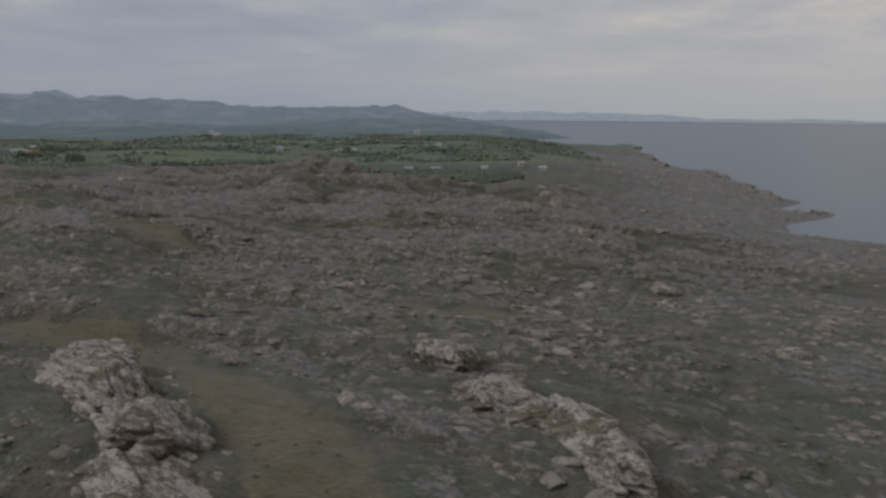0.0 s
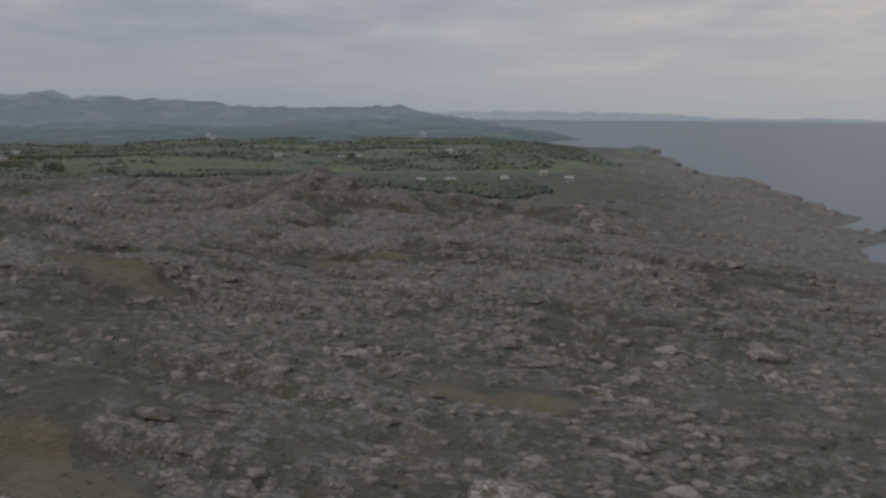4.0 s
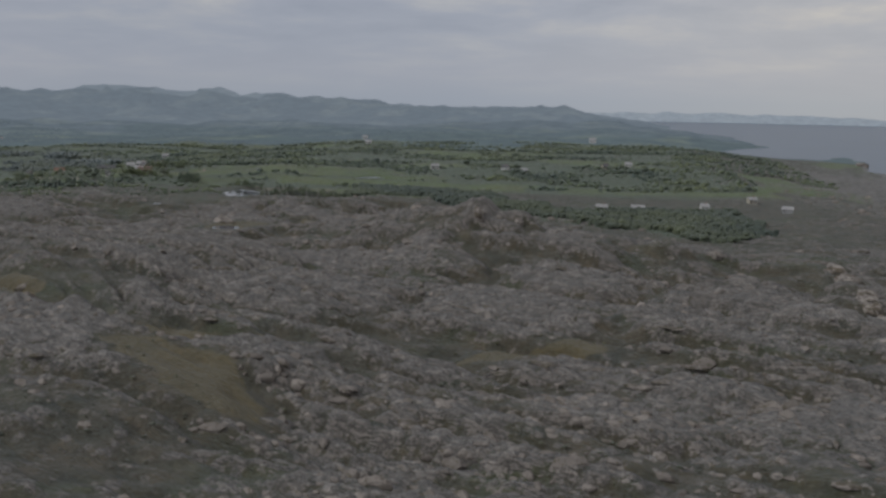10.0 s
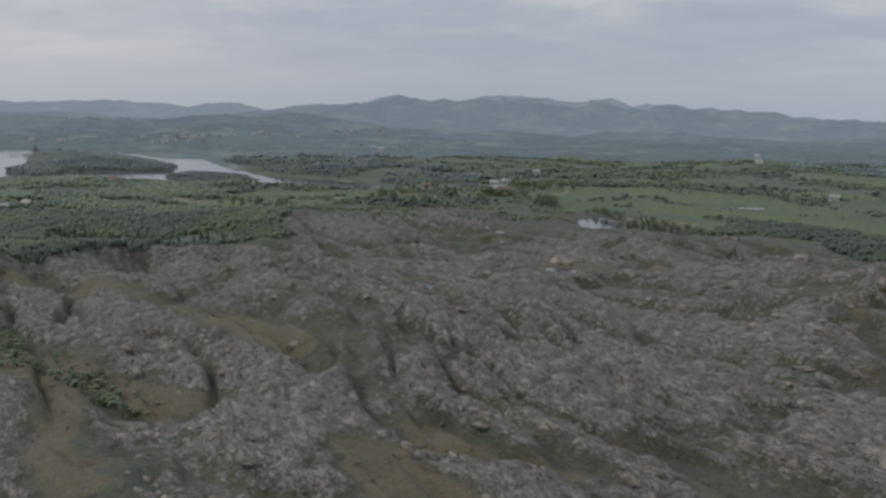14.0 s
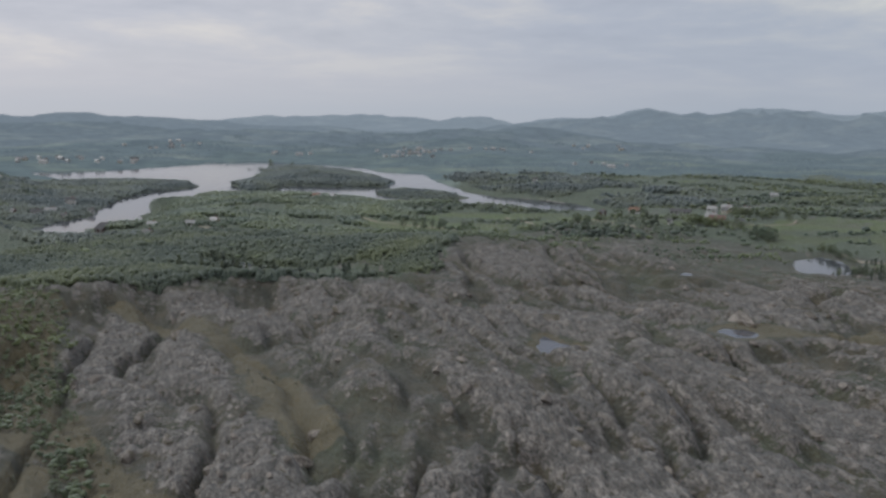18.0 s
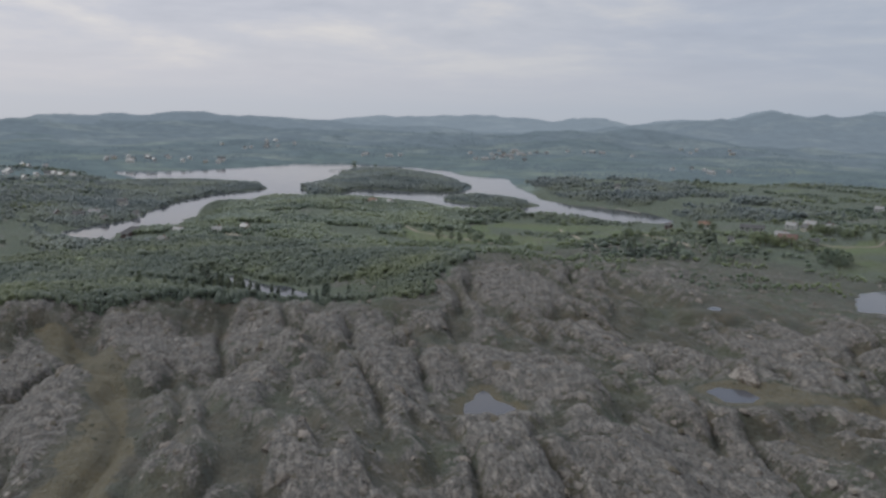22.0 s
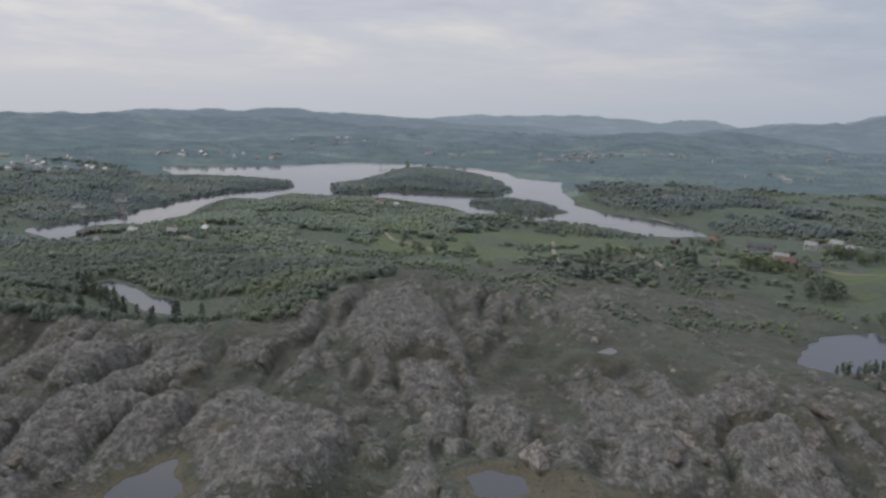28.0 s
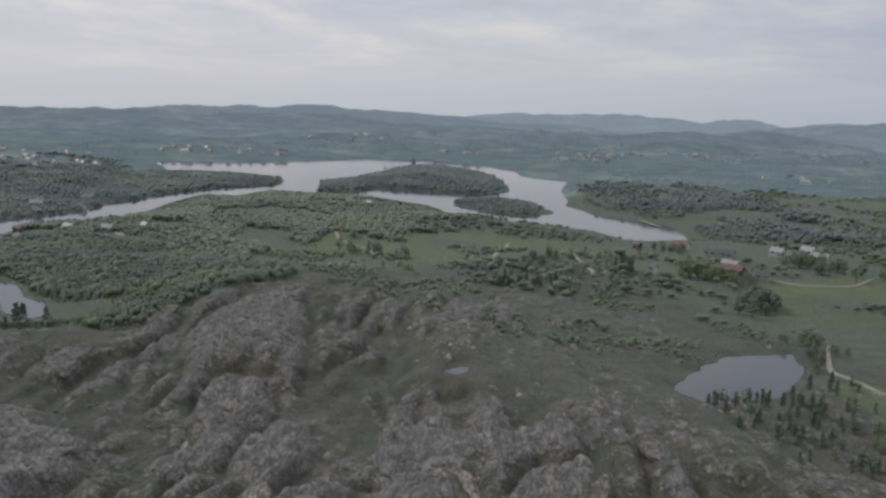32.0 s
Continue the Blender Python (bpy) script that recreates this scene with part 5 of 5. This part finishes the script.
FARM = [(-405, 933, 7.5, 5.0, 2.8, 20, WHITE, PALE_ROOF, "white farmhouse with a pale roof beside the red barn"), (-396, 926, 10.5, 5.6, 3.0, 30, RED, RED_ROOF, "long red-painted barn with a faded red roof", "barn"),
        (-384, 934, 5.6, 3.6, 2.2, 30, GREY_WALL, SLATE, "small grey outbuilding at the farmyard", "shed"), (-411, 894, 3.0, 2.8, 2.6, 10, WHITE, SLATE, "small white hut at the edge of the pasture", "shed"),
        (-508, 985, 8.2, 5.6, 2.4, 25, WHITE, ORANGE_ROOF, "white cottage with a bright orange tiled roof"), (-452, 966, 15.0, 5.0, 2.4, 30, GREY_WALL, SLATE, "low grey barn with a dark roof", "barn"),
        (-448, 1002, 7.0, 5.0, 2.6, 15, WHITE, PALE_ROOF, "white house with a pale roof among trees"), (-432, 996, 6.4, 5.0, 2.6, -20, CREAM, SLATE, "cream house with a dark roof among trees"),
        (-450, 1026, 8.0, 5.2, 2.6, 5, WHITE, PALE_ROOF, "white house with a pale metal roof"), (-428, 1012, 7.0, 5.0, 2.6, 50, GREY_WALL, SLATE, "grey house half hidden by trees"),
        (-420, 1004, 8.0, 5.0, 2.8, 30, CREAM, PALE_ROOF, "cream house with a pale roof at the field edge")]
for row in FARM:
    house(*row, group="farm by the tarn")
SHORE = [(-525, 966, 4.5, 3.4, 2.1, 10, RED, SLATE, "little red cabin in the birches"), (-796, 876, 6.8, 4.9, 2.4, 30, WHITE, ORANGE_ROOF, "white house with an orange roof above the fjord"), (-790, 890, 6.0, 4.5, 2.2, 10, WHITE, PALE_ROOF, "white house above the fjord shore"),
         (-822, 626, 8.2, 5.2, 2.7, 70, WHITE, SLATE, "white house in the harbour village"), (-830, 640, 9.0, 5.2, 2.5, 80, WHITE, PALE_ROOF, "white house with a pale roof in the harbour village"),
         (-892, 680, 8.2, 6.0, 3.8, 60, WHITE, SLATE, "tall white house on the wooded slope"), (-623, 628, 6.8, 5.2, 2.5, 20, CREAM, SLATE, "cream house near the harbour"), (-677, 656, 6.8, 4.5, 2.4, 40, GREY_WALL, PALE_ROOF, "grey house near the harbour"),
         (-661, 677, 6.0, 4.5, 2.2, 60, WHITE, PALE_ROOF, "white house beside a gravel clearing"), (-668, 700, 6.8, 4.5, 2.2, 15, CREAM, PALE_ROOF, "cream house beside a gravel clearing"), (-830, 612, 6.0, 4.5, 2.4, 0, RED, SLATE, "red house in the harbour village"),
         (-800, 640, 4.5, 3.8, 2.7, 45, WHITE, SLATE, "white boathouse on the inlet"), (-826, 672, 4.5, 3.8, 2.5, 50, WHITE, SLATE, "white boathouse on the channel")]
for row in SHORE:
    house(*row, group="harbour village")
for i in range(5):
    house(-722 + 5.5 * i, 640 - 3.2 * i, 5, 3.6, 2.3, 60, RED, SLATE, "red boathouse in a row at the harbour", "boathouse", "row of boathouses")
NORTH = [(-28, 792, 13, 6, 3.0, 5, WHITE, PALE_ROOF, "long white house behind the ridge"), (-6, 798, 16, 5, 2.4, -5, GREY_WALL, PALE_ROOF, "low shed with a long pale roof", "shed"), (36, 820, 10, 7, 3.6, 10, WHITE, PALE_ROOF, "white house with a pale roof in the plantation"),
         (70, 856, 11, 6, 3.0, 20, CREAM, PALE_ROOF, "pale house near the shore"), (85, 812, 13, 6, 2.6, -10, GREY_WALL, PALE_ROOF, "grey shed with a pale roof", "shed"), (-48, 1750, 20, 11, 6.5, 10, WHITE, PALE_ROOF, "large white building by the bay"),
         (-5, 1130, 14, 7, 3.4, 0, WHITE, PALE_ROOF, "white house on the coastal heath"), (-27, 1097, 12, 7, 3.4, 30, CREAM, SLATE, "cream house on the coastal heath"), (-182, 1071, 14, 7, 3.4, 15, WHITE, PALE_ROOF, "white farmhouse in the green fields"),
         (-119, 1094, 13, 7, 3.2, -20, WHITE, SLATE, "white house in the green fields"), (-99, 1062, 12, 7, 3.2, 10, GREY_WALL, PALE_ROOF, "grey barn in the green fields", "barn"), (-362, 1535, 18, 9, 4.5, 5, WHITE, PALE_ROOF, "big white farm building far off", "barn"),
         (-533, 1247, 14, 8, 4.0, 20, WHITE, PALE_ROOF, "white farmhouse among distant fields"), (-426, 1770, 16, 9, 4.0, 0, WHITE, PALE_ROOF, "white farmhouse far off among pale fields"), (-815, 1200, 10, 7, 4.0, 30, WHITE, SLATE, "white house above the north shore")]
for x, y, l, w, *rest in NORTH:
    house(x, y, l * 0.5, w * 0.7, rest[0] * 0.8, *rest[1:], group="scattered northern farms")
TOWNS = [(-1250, 655, 90, 60, 10, 1), (-1440, 900, 35, 95, 18, 2), (-1300, 1400, 40, 40, 6, 10), (-1765, 1180, 60, 70, 10, 3), (-1482, 1280, 40, 40, 6, 4), (-1380, 1500, 70, 80, 16, 5), (-1340, 1680, 60, 60, 6, 6), (-1000, 1530, 60, 40, 6, 7), (-1340, 1960, 70, 50, 6, 8), (-1180, 660, 60, 50, 8, 9)]
for cx, cy, rx, ry, count, seed in TOWNS:
    r = rnd(seed * 31)
    for i in range(count):
        x, y = cx + r.uniform(-rx, rx), cy + r.uniform(-ry, ry)
        if height(x, y) < 3.0:
            continue
        big = i % 6 == 0
        wall = r.choice((WHITE, WHITE, WHITE, CREAM, GREY_WALL))
        roof = r.choice((PALE_ROOF, PALE_ROOF, SLATE, PALE_ROOF))
        house(x, y, 12 if big else 6.5, 5.5 if big else 4.5, 2.8 if big else 2.4, r.choice((10, 40, 75)), wall, roof,
              {"white_painted_boards": "white", "cream_painted_boards": "cream", "grey_painted_boards": "grey"}[wall.name] + " house in the town beyond the fjord", group="town beyond the fjord", detail=1)

# ---- tracks, jetty, fences ----
def track(points, width, label):
    """A gravel ribbon laid on the ground along a line, with a low crown."""
    pts = []
    for (ax, ay), (bx, by) in zip(points, points[1:]):
        n = max(2, int(math.hypot(bx - ax, by - ay) / 3))
        pts += [(ax + (bx - ax) * i / n, ay + (by - ay) * i / n) for i in range(n)]
    pts.append(points[-1])
    for _ in range(6):
        pts = [pts[0]] + [tuple((pts[i - 1][k] + 2 * pts[i][k] + pts[i + 1][k]) / 4 for k in (0, 1)) for i in range(1, len(pts) - 1)] + [pts[-1]]
    bm = bmesh.new()
    rows = []
    for i, (x, y) in enumerate(pts):
        a, b = pts[max(0, i - 1)], pts[min(len(pts) - 1, i + 1)]
        dx, dy = b[0] - a[0], b[1] - a[1]
        q = math.hypot(dx, dy)
        nx, ny = -dy / q, dx / q
        top = max(height(x + nx * s * width, y + ny * s * width) for s in (-0.5, 0, 0.5))
        rows.append([bm.verts.new((x + nx * s * width, y + ny * s * width, top + z)) for s, z in ((-0.62, -0.5), (-0.5, 0.22), (0, 0.3), (0.5, 0.22), (0.62, -0.5))])
    for a, b in zip(rows, rows[1:]):
        for i in range(4):
            bm.faces.new((a[i], b[i], b[i + 1], a[i + 1]))
    return tagged(new("gravel_track", mesh_of("gravel_track", bm, GRAVEL, True)), label, "track", kind="structure")


track([(-700, 850), (-687, 826), (-617, 809), (-562, 810), (-521, 803)], 2.0, "pale gravel track winding up the green slope")
track([(-456, 833), (-503, 859), (-572, 904)], 2.0, "pale gravel track between the pastures")
track([(-494, 902), (-450, 880), (-414, 865), (-420, 876), (-430, 884)], 1.7, "pale looping cart track")
track([(-424, 940), (-405, 930), (-393, 933), (-369, 943), (-361, 963), (-372, 988)], 1.6, "narrow farm road past the red barn")
track([(-291, 880), (-284, 871), (-272, 860), (-262, 850), (-240, 846), (-214, 842)], 1.5, "grey gravel road passing the tarn")
track([(-640, 690), (-655, 686), (-668, 684)], 12, "bare gravel clearing by the houses")
jetty = root("jetty", -700, 1101, 0.0, -12, "long low wooden jetty on the fjord shore", "jetty")
part("deck", box(bmesh.new(), -22, 22, -1.2, 1.2, 0.7, 0.95), plain("jetty_planks", (0.38, 0.36, 0.33), 0.9, 0.2, 1.0), jetty)
for i in range(8):
    part("pile", box(bmesh.new(), -21 + 6 * i, -20.7 + 6 * i, -0.9, -0.6, -2.5, 0.7), BARK, jetty)
